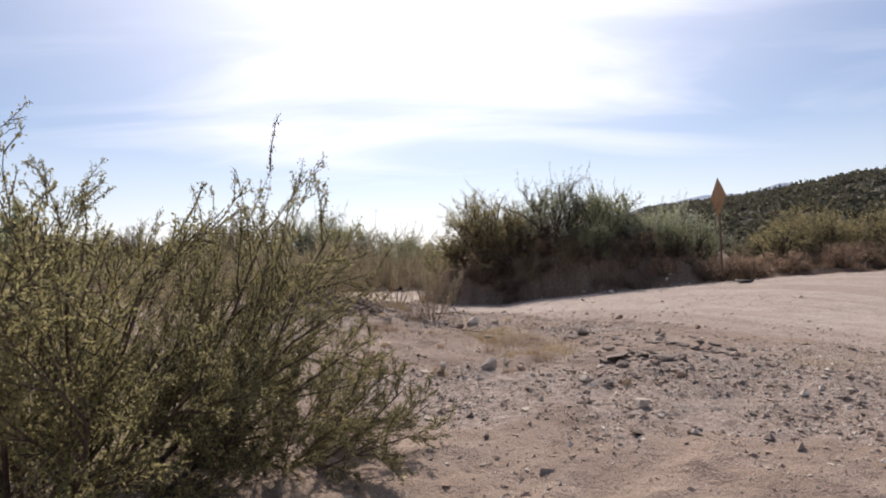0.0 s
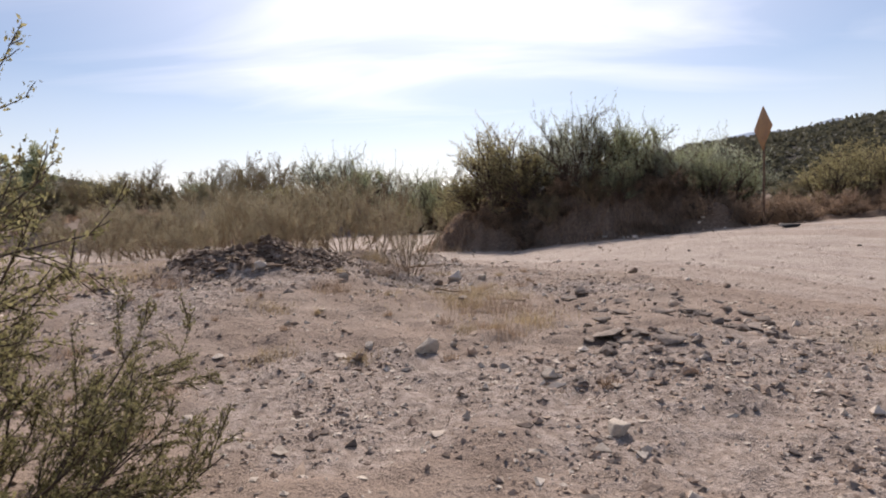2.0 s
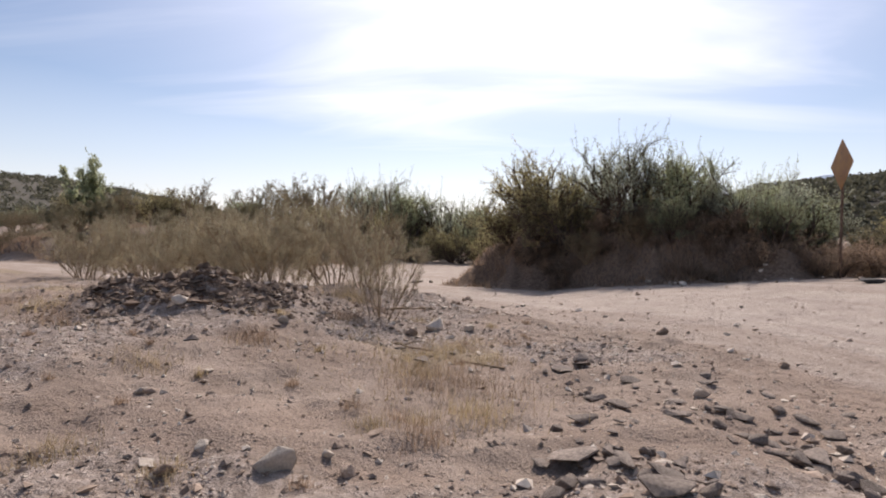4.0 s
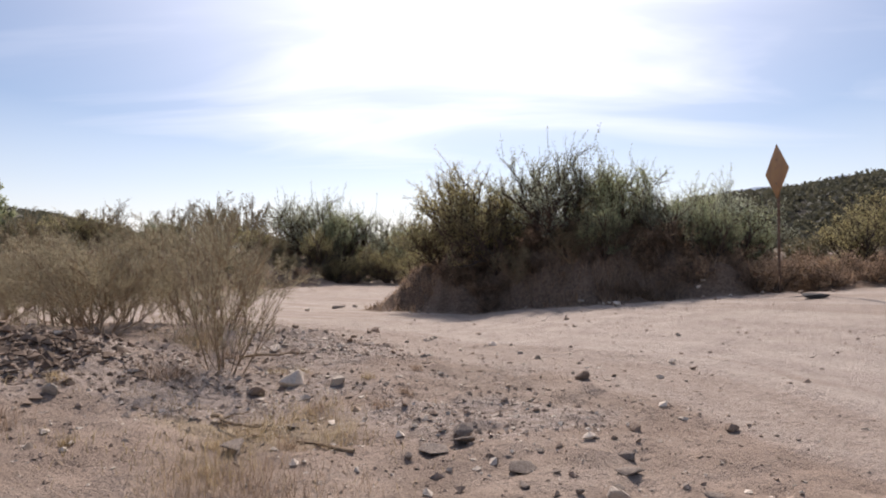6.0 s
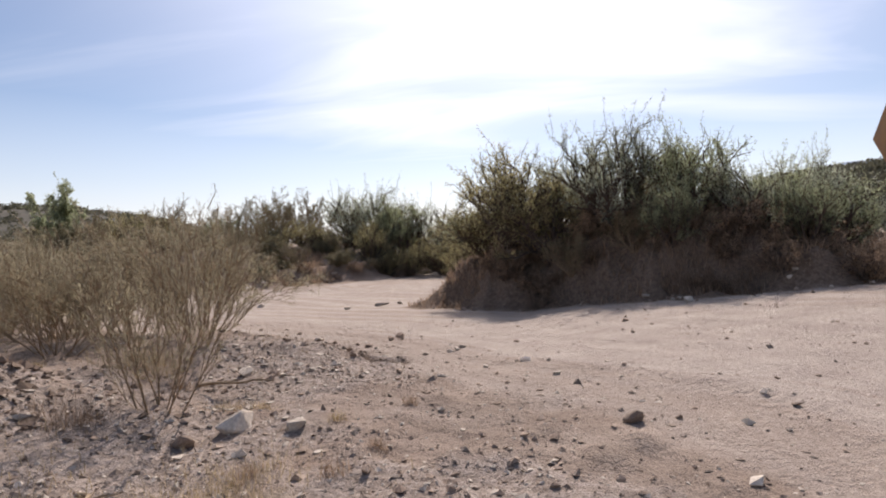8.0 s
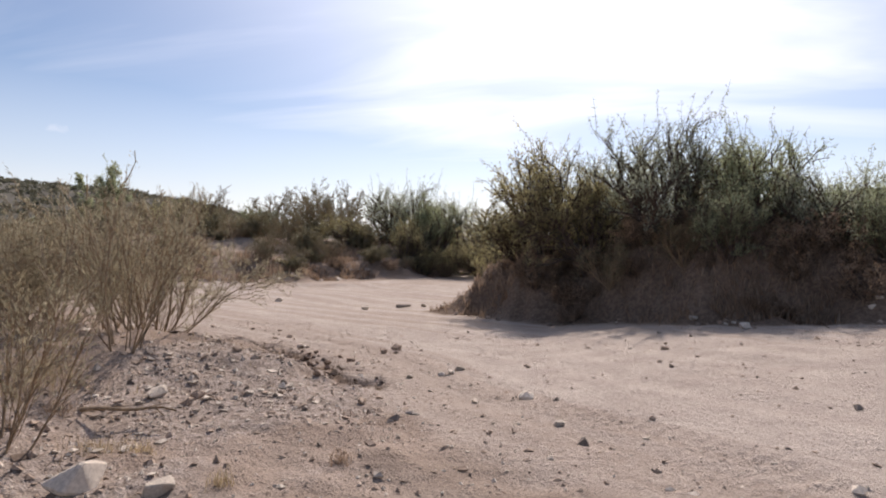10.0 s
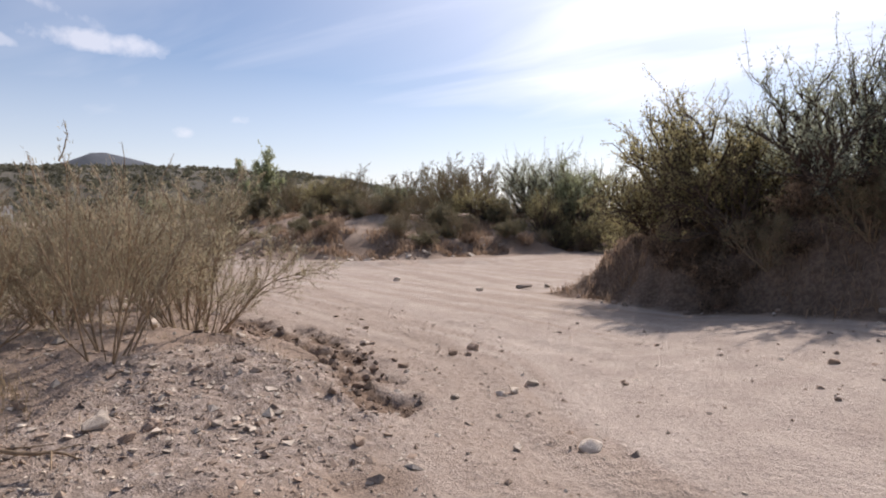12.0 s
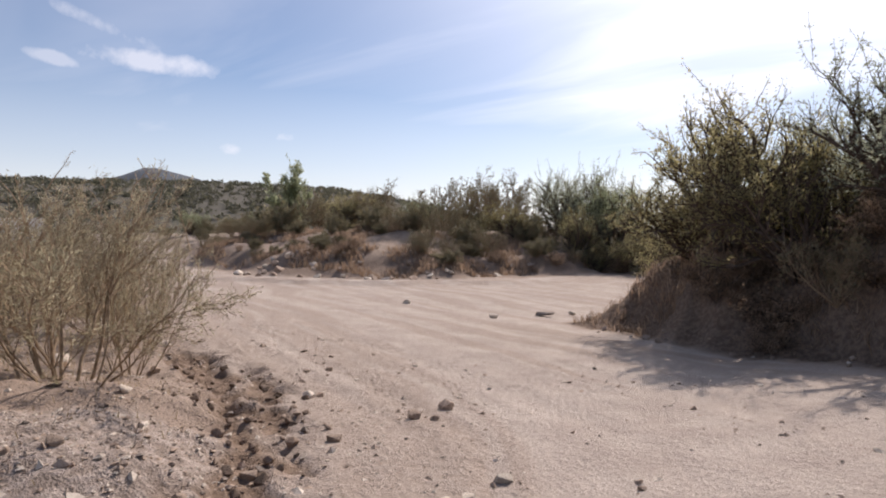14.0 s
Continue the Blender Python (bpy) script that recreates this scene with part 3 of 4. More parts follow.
dead = shrub("dead_brush", "dead brown brush with bare tangled twigs on the bank face", "brush", 26, MAT_BROWN, MAT_BARK, 2600, 0.07, "dead brush on the bank",
             narrow=0.2, leaf_levels=(1, 2), stems=12, size=1.25, spread=1.3, up=0.2, wander=0.22, levels=2, kids=(6, 5), thick=0.014, first=0.05)
ON_NOSE = [
    (palo, 1.6, 23.3, 75, 1.3, 0.95), (palo, 2.7, 22.8, 160, 1.0, 1.05), (mesq_a, 4.2, 22.1, 10, 1.0, 1.0), (mesq_a, 3.1, 24.0, 200, 0.8, 1.05), (mesq_b, 5.9, 21.7, 70, 0.95, 1.0),
    (mesq_b, 7.6, 21.8, 190, 0.88, 1.0), (mesq_a, 6.4, 23.6, 120, 0.88, 1.0), (mesq_a, 8.6, 22.8, 300, 0.9, 1.0), (mesq_b, 9.7, 23.4, 20, 0.95, 1.0), (mesq_a, 7.0, 21.2, 140, 0.75, 1.0),
    (palo, 0.8, 24.8, 200, 0.85, 0.9), (mesq_b, 5.3, 20.4, 250, 0.6, 1.0), (mesq_b, 7.9, 20.3, 30, 0.6, 1.0), (twiggy, 3.2, 21.8, 80, 0.5, 0.9), (twiggy, 4.6, 21.2, 10, 0.5, 0.9),
]
BEHIND = [
    (palo, 12.2, 21.9, 30, 0.95, 0.85), (palo, 14.4, 22.6, 130, 1.05, 0.85), (palo, 17.2, 23.2, 220, 1.1, 0.85), (palo, 20.5, 24.4, 310, 1.1, 0.9), (mesq_b, 24.0, 26.0, 60, 1.1, 0.9),
    (palo, 15.9, 25.0, 75, 1.1, 0.9), (mesq_a, 11.2, 26.0, 15, 0.9, 1.0), (mesq_b, 2.2, 28.5, 15, 0.9, 1.0), (mesq_a, 5.0, 27.0, 45, 1.0, 1.0), (palo, 0.2, 27.0, 280, 0.95, 0.95), (mesq_b, 3.6, 25.2, 100, 0.8, 1.0), (low, 2.2, 24.4, 40, 0.8, 1.0), (low, 3.8, 23.2, 140, 0.8, 1.0), (low, 5.2, 22.6, 300, 0.8, 1.0),
]
for thing, x, y, turn, s, tall in ON_NOSE + BEHIND:
    stand(thing, x, y, turn, s, tall)
rng = np.random.default_rng(5)
for k in range(92):
    f = k / 91
    x = 1.0 + 19 * f
    foot = np.interp(x, [0.4, 2.6, 5.2, 9, 18, 40], [22.7, 21.0, 19.1, 18.9, 20.6, 24])
    stand(dead, x + rng.uniform(-0.4, 0.4), foot + rng.uniform(0.35, 2.4), rng.uniform(0, 360), rng.uniform(0.3, 0.8 if x < 6 else 1.0), rng.uniform(0.7, 1.0))

# ---- shrubs beyond the road ----
BARE_TREES = [(-16.0, 45.6, 0, 1.45), (-14.2, 45.8, 140, 1.4), (-18.6, 45.4, 70, 1.25), (-17.4, 47.5, 210, 1.3), (-12.6, 44.0, 33, 0.9), (-15.2, 41.0, 99, 0.8), (-27.5, 42.5, 10, 1.0), (-22.5, 43.5, 80, 1.2)]
for x, y, turn, s in BARE_TREES:
    stand(twiggy, x, y, turn, s * 1.12)
BEYOND = [
    (mesq_a, -9.6, 46.5, 30, 1.45), (mesq_b, -7.6, 46.0, 99, 1.45), (mesq_a, -5.6, 47.5, 210, 1.5), (mesq_b, -3.2, 50.0, 270, 1.6), (palo, -0.6, 40.0, 20, 1.15), (mesq_b, -1.8, 44.0, 310, 1.35),
    (mesq_a, -11.4, 48.5, 130, 1.3), (palo, -8.6, 43.0, 60, 1.0), (low, -13.2, 39.5, 0, 1.0), (low, -16.5, 39.0, 60, 1.0), (low, -19, 38.5, 120, 1.0), (low, -21, 37.6, 10, 0.9), (low, -11.2, 42.8, 200, 1.0),
    (palo, -25.0, 42.5, 50, 1.15), (low, -26.5, 38.4, 90, 1.2), (palo, -23.0, 43.0, 160, 1.1), (low, -30.5, 40.0, 75, 1.4), (palo, -34.5, 45.5, 45, 1.2), (palo, -28.5, 44.0, 15, 1.1),
]
for thing, x, y, turn, s in BEYOND:
    stand(thing, x, y, turn, s * (1.2 if x > -13 and thing is not low else 1.0))
for k in range(22):
    stand((low, dead, palo)[k % 3], rng.uniform(-12, 1), rng.uniform(42, 52), rng.uniform(0, 360), rng.uniform(0.8, 1.2), 0.9)
for k in range(64):
    x = rng.uniform(-31, -8)
    y = float(np.interp(x, [-29, -18.0, -13.8, -11.6, -9.0], [33.6, 30.4, 31.9, 34.2, 38.0])) + 1.6 + 7 * rng.uniform(0, 1) ** 1.3
    stand((dead, low, dead, twiggy)[k % 4], x, y, rng.uniform(0, 360), rng.uniform(0.4, 0.85), rng.uniform(0.6, 0.9))
dark_tree = shrub("mesquite_tree", "dark green mesquite tree standing above the scrub", "tree", 27, MAT_GREEN, MAT_BARK, 12000, 0.13, plumes=10,
                  leaf_levels=(1, 2, 3), stems=5, size=4.4, spread=0.65, up=0.5, wander=0.18, levels=3, kids=(6, 5, 4), thick=0.11, first=0.15)
stand(dark_tree, -31.1, 43.9, copy=False)
for k in range(90):
    x, y = rng.uniform(-75, 8), rng.uniform(42, 95)
    if side(np.array([x]), np.array([y]), LEFT_FOOT)[0] < -3:
        stand((low, twiggy, palo, low, mesq_b)[k % 5], x, y, rng.uniform(0, 360), rng.uniform(0.8, 1.35), rng.uniform(0.65, 0.95))

for k in range(16):
    stand((mesq_b, low, palo, low)[k % 4], rng.uniform(-84, -56), rng.uniform(60, 80), rng.uniform(0, 360), rng.uniform(1.1, 1.7), 0.9)

# ---- dry broom bushes on the near side of the road ----
broom_group = "dry broom bushes beside the road"
broom_a = shrub("broom_bush", "grey-olive desert broom bush with feathery upright stems", "bush", 31, MAT_BROOM, MAT_TWIG, 20000, 0.034, broom_group,
                narrow=0.075, leaf_levels=(2, 3), spread_leaf=0.4, plumes=26, stems=14, size=1.65, spread=1.15, up=0.2, wander=0.19, levels=3, kids=(8, 6, 3), ratio=(0.52, 0.5, 0.5), thick=0.012, first=0.22, bunch=0.25, angle=0.5)
broom_b = shrub("broom_bush", "sparse pale straw broom bush with thin bare stems", "bush", 32, MAT_BROOM, MAT_TWIG, 4200, 0.034, broom_group,
                narrow=0.075, leaf_levels=(1, 2), spread_leaf=0.35, plumes=10, stems=13, size=1.3, spread=0.75, up=0.25, wander=0.08, levels=2, kids=(8, 5), ratio=(0.45, 0.5), thick=0.007, first=0.25, bunch=0.16, angle=0.4)
BROOMS = [
    (broom_b, -0.23, 10.91, 0, 0.95), (broom_b, -1.0, 12.66, 70, 1.1), (broom_a, -1.95, 14.1, 40, 1.15), (broom_a, -2.5, 12.4, 100, 0.8), (broom_b, -2.7, 13.3, 250, 0.9), (broom_a, -3.4, 13.5, 160, 0.95),
    (broom_b, -3.0, 15.2, 30, 1.0), (broom_a, -4.4, 14.2, 220, 1.0), (broom_a, -5.6, 16.3, 10, 1.1), (broom_b, -4.2, 15.8, 150, 1.1), (broom_b, -5.6, 14.4, 200, 1.1), (broom_a, -6.8, 15.8, 300, 1.1),
    (broom_a, -8.0, 17.2, 80, 1.15), (broom_b, -9.5, 18.4, 20, 1.2), (broom_b, -7.4, 14.6, 110, 1.1), (broom_a, -11.0, 18.8, 350, 1.2),
]
for thing, x, y, turn, s in BROOMS:
    stand(thing, x, y, turn, s)
for thing, x, y in ((palo, 30, 34), (mesq_a, 9, 30), (mesq_b, 13, 31), (palo, 26, 29), (twiggy, 7, 33), (low, 20, 30), (low, 14, 28)):
    stand(thing, x, y, 57 * x, 1.0, 0.9)
for spare in (mesq_a, mesq_b, palo, twiggy, low, dead, broom_a, broom_b):
    for ob in (*spare.children_recursive, spare):
        bpy.data.objects.remove(ob)


# ---- scrub on the hills, and dry grass ----
def scrub_on(hill, name, label, mat, count, azimuths, radii, size, seed):
    rng = np.random.default_rng(seed)
    verts, faces, n = [], [], 0
    while n < count:
        a, r = radians(rng.uniform(*azimuths)), rng.uniform(*radii)
        x, y = r * math.sin(a), r * math.cos(a)
        z = surface(hill, x, y)
        n += 1
        if z is None:
            continue
        s = size * rng.uniform(0.5, 1.4)
        spots = np.array([x, y, z + 0.3 * s]) + rng.normal(size=(26, 3)) * (s * 0.5, s * 0.5, s * 0.28)
        v, f = leaves(rng, spots, np.zeros((26, 3)), s * 0.6, 0.45)
        faces.append(f + 4 * 26 * len(verts))
        verts.append(v)
    ob = mesh_object(name, np.concatenate(verts), np.concatenate(faces), mat)
    tagged(ob, label, "scrub", kind="stuff")


scrub_on(hill_left, "hill_scrub", "dark scrub scattered over the brown hills", MAT_HILL_SCRUB, 3200, (-100, -26), (135, 270), 1.05, 41)
scrub_on(hill_right, "hill_scrub", "dense dark scrub covering the hillside", MAT_HILL_SCRUB, 7500, (10, 80), (75, 150), 0.78, 42)


def blades(name, mat, spots, tall, wide, seed, tilt=0.45):
    """Grass blades: a bent strip of two pieces at every spot."""
    rng = np.random.default_rng(seed)
    n = len(spots)
    a = rng.uniform(0, 2 * math.pi, n)
    h = tall * rng.uniform(0.45, 1.3, n)
    d = np.c_[np.cos(a), np.sin(a), np.zeros(n)]
    w = np.c_[-np.sin(a), np.cos(a), np.zeros(n)] * wide
    bend = tilt * rng.uniform(0.2, 1.3, n)
    mid = spots + d * (h * bend * 0.35)[:, None] + np.array([0, 0, 1.0]) * (h * 0.55)[:, None]
    tip = spots + d * (h * bend)[:, None] + np.array([0, 0, 1.0]) * (h * (1 - 0.25 * bend))[:, None]
    v = np.stack([spots - w, spots + w, mid + w * 0.7, mid - w * 0.7, tip], 1).reshape(-1, 3)
    i = np.arange(n) * 5
    f = np.c_[i, i + 1, i + 2, i + 3].tolist() + np.c_[i + 3, i + 2, i + 4].tolist()
    return mesh_object(name, v, f, mat)


def on_ground(x, y, sink=0.01):
    return np.c_[x, y, lay(x, y)[0] - sink]


def bank_grass():
    rng = np.random.default_rng(51)
    x, y = rng.uniform(-2, 16, 95000), rng.uniform(18, 27, 95000)
    d = -side(x, y, BANK_FOOT) + 0.5 * fbm(x, y, 1.0, 52)
    ok = (d > 0.35) & (d < 4.5) & (rng.uniform(size=len(x)) < 0.15 + 0.75 * smooth(-0.35, 0.5, fbm(x, y, 0.8, 60)))
    ob = blades("bank_grass", MAT_BROWN, on_ground(x[ok], y[ok]), 0.25, 0.009, 53, 1.0)
    tagged(ob, "dry brown grass matted over the bank", "grass", kind="stuff")


def shoulder_grass():
    rng = np.random.default_rng(54)
    x, y = rng.uniform(-9, 5, 90000), rng.uniform(3.5, 19, 90000)
    p = lay(x, y)[1]["straw"] * smooth(-0.1, 0.6, fbm(x, y, 0.45, 55))
    p = p + smooth(0.3, 1.0, side(x, y, SHOULDER)) * 0.5 * np.exp(-((x + 4.5) / 3.5) ** 2 - ((y - 14.6) / 1.6) ** 2)
    p = p + 0.9 * np.exp(-((x - 0.2) / 1.4) ** 2 - ((y - 9.3) / 0.9) ** 2) * smooth(-0.3, 0.5, fbm(x, y, 0.35, 58)) + 0.5 * np.exp(-((x - 1.1) / 0.7) ** 2 - ((y - 7.7) / 0.6) ** 2)
    ok = rng.uniform(size=len(x)) < 0.75 * p
    ob = blades("dry_grass", MAT_STRAW, on_ground(x[ok], y[ok]), 0.09, 0.0025, 56, 1.0)
    tagged(ob, "short pale dry grass in the dirt", "grass", kind="stuff")


def left_bank_grass():
    rng = np.random.default_rng(57)
    x, y = rng.uniform(-34, 0, 60000), rng.uniform(30, 44, 60000)
    d = -side(x, y, LEFT_FOOT)
    ok = (d > 0.3) & (d < 7) & (fbm(x, y, 1.6, 58) > 0.1)
    ob = blades("bank_grass", MAT_BROWN, on_ground(x[ok], y[ok]), 0.34, 0.02, 59, 0.7)
    tagged(ob, "dry tan grass on the far bank", "grass", kind="stuff")


bank_grass()
shoulder_grass()
left_bank_grass()
TUFTS = [(1.1, 8.25, 0.5, 0.22, 420), (1.35, 7.35, 0.2, 0.2, 160), (0.72, 8.6, 0.3, 0.22, 200), (1.1, 6.85, 0.14, 0.18, 110), (-0.78, 6.3, 0.16, 0.13, 120), (-0.06, 6.16, 0.10, 0.12, 80),
         (-4.6, 9.9, 0.2, 0.16, 110), (0.74, 6.98, 0.1, 0.12, 80), (-3.7, 9.4, 0.26, 0.2, 150), (-2.9, 8.7, 0.24, 0.2, 150), (-1.3, 7.8, 0.18, 0.14, 120), (0.68, 9.4, 0.28, 0.2, 170),
         (-0.9, 8.8, 0.2, 0.2, 160), (0.95, 10.0, 0.3, 0.16, 200), (1.3, 9.4, 0.18, 0.14, 120), (-0.5, 10.4, 0.2, 0.2, 140), (-0.9, 11.7, 0.3, 0.3, 200), (0.2, 11.2, 0.12, 0.12, 80)]
for k, (x, y, r, h, n) in enumerate(TUFTS):
    n, h, r = n * 2, h * 0.75, r * 1.25
    rng = np.random.default_rng(600 + k)
    px, py = x + rng.normal(size=n) * r * 0.5, y + rng.normal(size=n) * r * 0.5
    ob = blades("grass_tuft", MAT_STRAW if k % 3 else MAT_BROWN, on_ground(px, py), h, 0.0016, 700 + k, 0.9)
    tagged(ob, "dry straw-coloured grass tuft in stony dirt" if k % 3 else "dry brown grass tuft in stony dirt", "grass tuft", "grass tufts")


rng = np.random.default_rng(801)
for k in range(44):
    x, y = rng.uniform(-4.5, 1.8), rng.uniform(4.6, 11.5)
    if (x + 2.3) ** 2 + (y - 9.7) ** 2 < 1.4 or math.hypot(x + 2, y - 3.2) < 1.6:
        continue
    n, r = 60 + k, rng.uniform(0.03, 0.09)
    px, py = x + rng.normal(size=n) * r * 0.6, y + rng.normal(size=n) * r * 0.6
    ob = blades("grass_tuft", MAT_BROWN if k % 3 else MAT_STRAW, on_ground(px, py), 0.05 + 0.7 * r, 0.002, 900 + k, 1.0)
    tagged(ob, "tiny dry brown tuft in stony dirt", "grass tuft", "grass tufts")


# ---- stones ----
def rock_mesh(seed, flat=0.7, points=16):
    rng = np.random.default_rng(seed)
    p = rng.normal(size=(points, 3))
    p /= np.linalg.norm(p, axis=1)[:, None]
    p *= rng.uniform(0.75, 1.0, points)[:, None] * (1, rng.uniform(0.6, 0.95), flat)
    bm = bmesh.new()
    for v in p:
        bm.verts.new(v)
    hull = bmesh.ops.convex_hull(bm, input=bm.verts)
    bmesh.ops.delete(bm, geom=[v for v in bm.verts if not v.link_faces], context="VERTS")
    bmesh.ops.bevel(bm, geom=list(bm.edges), offset=0.05, segments=1, affect="EDGES")
    me = bpy.data.meshes.new("rock")
    bm.to_mesh(me)
    bm.free()
    return me


def rock_kind(mat, flat):
    out = []
    for k in range(5):
        me = rock_mesh(81 + k, flat, 16 if flat > 0.4 else 9)
        me.materials.append(mat)
        out.append(me)
    return out


ROUND, PALE, SLABS, CLODS = rock_kind(MAT_ROCK, 0.75), rock_kind(MAT_PALE, 0.6), rock_kind(MAT_DARK, 0.24), rock_kind(MAT_CLOD, 0.75)


def rock(me, x, y, size, label, group, turn=0.0, tilt=0.0, sink=0.25, name="rock"):
    ob = new(name, me)
    ob.matrix_basis = pose(x, y, height(x, y) + size * (0.45 - sink), tilt, tilt * 0.6, turn) @ Matrix.Diagonal((size, size, size, 1))
    return tagged(ob, label, "rock", group)


# x, y, half width, kind (grey-brown, pale, dark)
ROCKS_START = [(0.45, 6.3, .13, 1), (0.80, 6.39, .06, 0), (0.65, 6.51, .05, 1), (1.33, 5.75, .07, 1), (1.29, 6.12, .05, 0), (-0.06, 6.16, .06, 0), (-1.22, 5.72, .08, 2), (-2.27, 6.60, .06, 0),
               (-1.55, 5.92, .04, 0), (-0.46, 5.26, .04, 2), (-0.95, 7.23, .05, 1), (-0.87, 5.10, .05, 1), (-1.56, 5.24, .03, 1), (-0.02, 6.45, .05, 1), (1.49, 5.88, .05, 0), (2.16, 5.86, .05, 2),
               (2.71, 6.31, .05, 1), (2.23, 5.70, .07, 0), (2.60, 5.45, .05, 0), (1.56, 4.81, .08, 1)]
ROCKS_TURN = [(3.26, 11.2, .09, 0), (2.42, 13.5, .09, 1), (1.98, 13.42, .05, 1), (3.40, 9.66, .06, 0), (4.05, 9.62, .06, 0), (2.15, 9.32, .11, 2), (3.07, 10.2, .04, 0), (3.00, 8.43, .09, 1),
              (0.52, 10.75, .17, 1), (0.90, 10.85, .09, 1), (0.25, 10.5, .10, 0), (0.34, 9.58, .09, 2), (0.67, 9.06, .16, 2), (0.10, 12.1, .06, 0), (1.47, 15.0, .07, 1), (3.57, 11.23, .03, 0),
              (2.59, 10.83, .03, 0), (1.65, 10.16, .05, 0), (2.79, 9.15, .04, 0), (3.16, 9.28, .03, 0), (-0.9, 9.45, .08, 1), (-1.9, 9.2, .10, 1), (1.13, 12.93, .06, 0), (2.29, 12.43, .03, 0)]
ROCKS_ROAD = [(2.74, 12.74, .05, 1), (0.42, 13.53, .05, 0), (0.05, 12.28, .05, 0), (0.33, 11.26, .05, 1), (0.59, 11.15, .03, 0), (0.32, 12.55, .04, 1), (0.52, 12.69, .03, 0), (0.04, 12.31, .07, 0),
              (-0.13, 12.06, .10, 1), (-0.38, 13.08, .04, 0), (0.21, 14.12, .06, 0), (1.14, 14.16, .05, 1), (1.40, 14.48, .05, 1), (1.48, 14.56, .06, 1), (2.18, 15.4, .03, 0), (3.82, 16.5, .06, 0),
              (3.75, 15.04, .03, 0), (3.40, 12.92, .03, 0), (3.05, 14.68, .02, 0), (1.46, 16.2, .02, 0), (2.22, 15.3, .03, 0), (3.87, 16.9, .03, 0)]
ROCKS_GULLY = [(0.30, 16.2, .09, 0), (0.26, 15.75, .08, 0), (0.40, 15.85, .05, 0), (0.17, 14.9, .06, 0), (-0.04, 15.06, .04, 0), (-0.89, 15.7, .08, 1), (-0.90, 15.85, .05, 0), (-1.70, 16.8, .06, 0),
               (-1.82, 16.57, .04, 0), (-1.34, 14.23, .07, 1), (-2.92, 15.44, .08, 0), (-4.45, 16.5, .12, 1), (-0.51, 14.51, .05, 1), (-0.28, 13.28, .05, 0), (0.15, 14.26, .06, 2), (-3.6, 14.8, .16, 1),
               (-3.27, 23.72, .14, 1), (-6.72, 25.1, .15, 1), (-2.6, 25.0, .30, 2), (-2.2, 25.8, .13, 1), (-1.2, 24.2, .08, 1), (5.2, 18.6, .14, 1)]
for k, (x, y, s, kind) in enumerate(ROCKS_START + ROCKS_TURN + ROCKS_ROAD + ROCKS_GULLY):
    me = (ROUND, PALE, SLABS)[kind][k % 5]
    rock(me, x, y, s * 1.12, ("grey-brown angular rock lying on the dirt", "pale angular rock lying on the dirt", "dark broken asphalt lump lying in gravel")[kind], "loose rocks", 71 * k, (k * 37) % 40 - 20, 0.2)
# broken asphalt: a sunken crust and the crumbled edge beside it
CRUST = [(1.92, 6.69, .19), (2.16, 6.58, .13), (2.30, 6.30, .18), (2.35, 6.53, .15), (1.99, 6.37, .09), (1.98, 9.20, .13), (2.03, 7.46, .16), (2.32, 7.93, .13), (3.11, 8.69, .12), (3.09, 7.87, .13),
         (3.06, 7.42, .18), (3.05, 7.05, .09), (3.25, 7.05, .16), (3.25, 6.91, .09), (3.28, 6.81, .09), (3.59, 7.61, .11), (3.52, 7.85, .12), (3.47, 8.38, .09), (1.75, 6.69, .08), (2.18, 8.23, .12),
         (2.54, 8.88, .11), (2.46, 6.70, .09), (3.04, 7.96, .10), (3.79, 7.88, .08), (2.6, 7.5, .12), (2.75, 8.2, .11)]
BLOCKS = [(2.50, 6.31, .07), (2.16, 9.48, .10), (3.14, 6.99, .08), (1.81, 6.20, .07), (1.87, 6.37, .06), (2.30, 6.81, .05), (2.14, 6.08, .05), (3.0, 7.2, .07), (3.3, 7.3, .06), (3.35, 6.7, .07), (2.9, 7.6, .06), (3.4, 8.0, .06)]
SOLID = rock_kind(MAT_DARK, 0.62)
for k, (x, y, s) in enumerate(CRUST):
    rock(SLABS[k % 5], x, y, s * 1.1, "dark flat slab of broken asphalt half sunk in dirt", "broken asphalt slabs", 97 * k, (k * 29) % 17 - 8, 0.3, "asphalt_slab")
for k, (x, y, s) in enumerate(BLOCKS):
    rock(SOLID[k % 5], x, y, s * 1.15, "dark angular block of broken asphalt on gravel", "broken asphalt slabs", 53 * k, (k * 31) % 30 - 15, 0.15, "asphalt_block")
rng = np.random.default_rng(91)
for k in range(70):
    u = rng.uniform(0, 1)
    x, y = ((rng.normal(2.15, 0.22), rng.normal(6.6, 0.4)), (3.0 + 0.35 * u + rng.normal() * 0.1, 8.3 - 1.6 * u), (rng.normal(2.6, 0.6), rng.normal(7.9, 0.7)))[k % 3]
    rock((SLABS, SOLID)[k % 2][k % 5], x, y, 0.025 + 0.05 * u, "dark crumb of broken asphalt half sunk in dirt", "broken asphalt slabs", rng.uniform(0, 360), rng.uniform(-12, 12), 0.2, "asphalt_crumb")
for k in range(70):
    x = rng.uniform(-21, -9)
    y = float(np.interp(x, [-29, -18.0, -13.8, -11.6, -9.0], [33.6, 30.4, 31.9, 34.2, 38.0])) + rng.uniform(-1.2, 3.6)
    rock((ROUND, PALE)[k % 2][k % 5], x, y, rng.uniform(0.10, 0.38), "tan rock weathering out of the bank", "rocks on the far bank", rng.uniform(0, 360), rng.uniform(-20, 20))
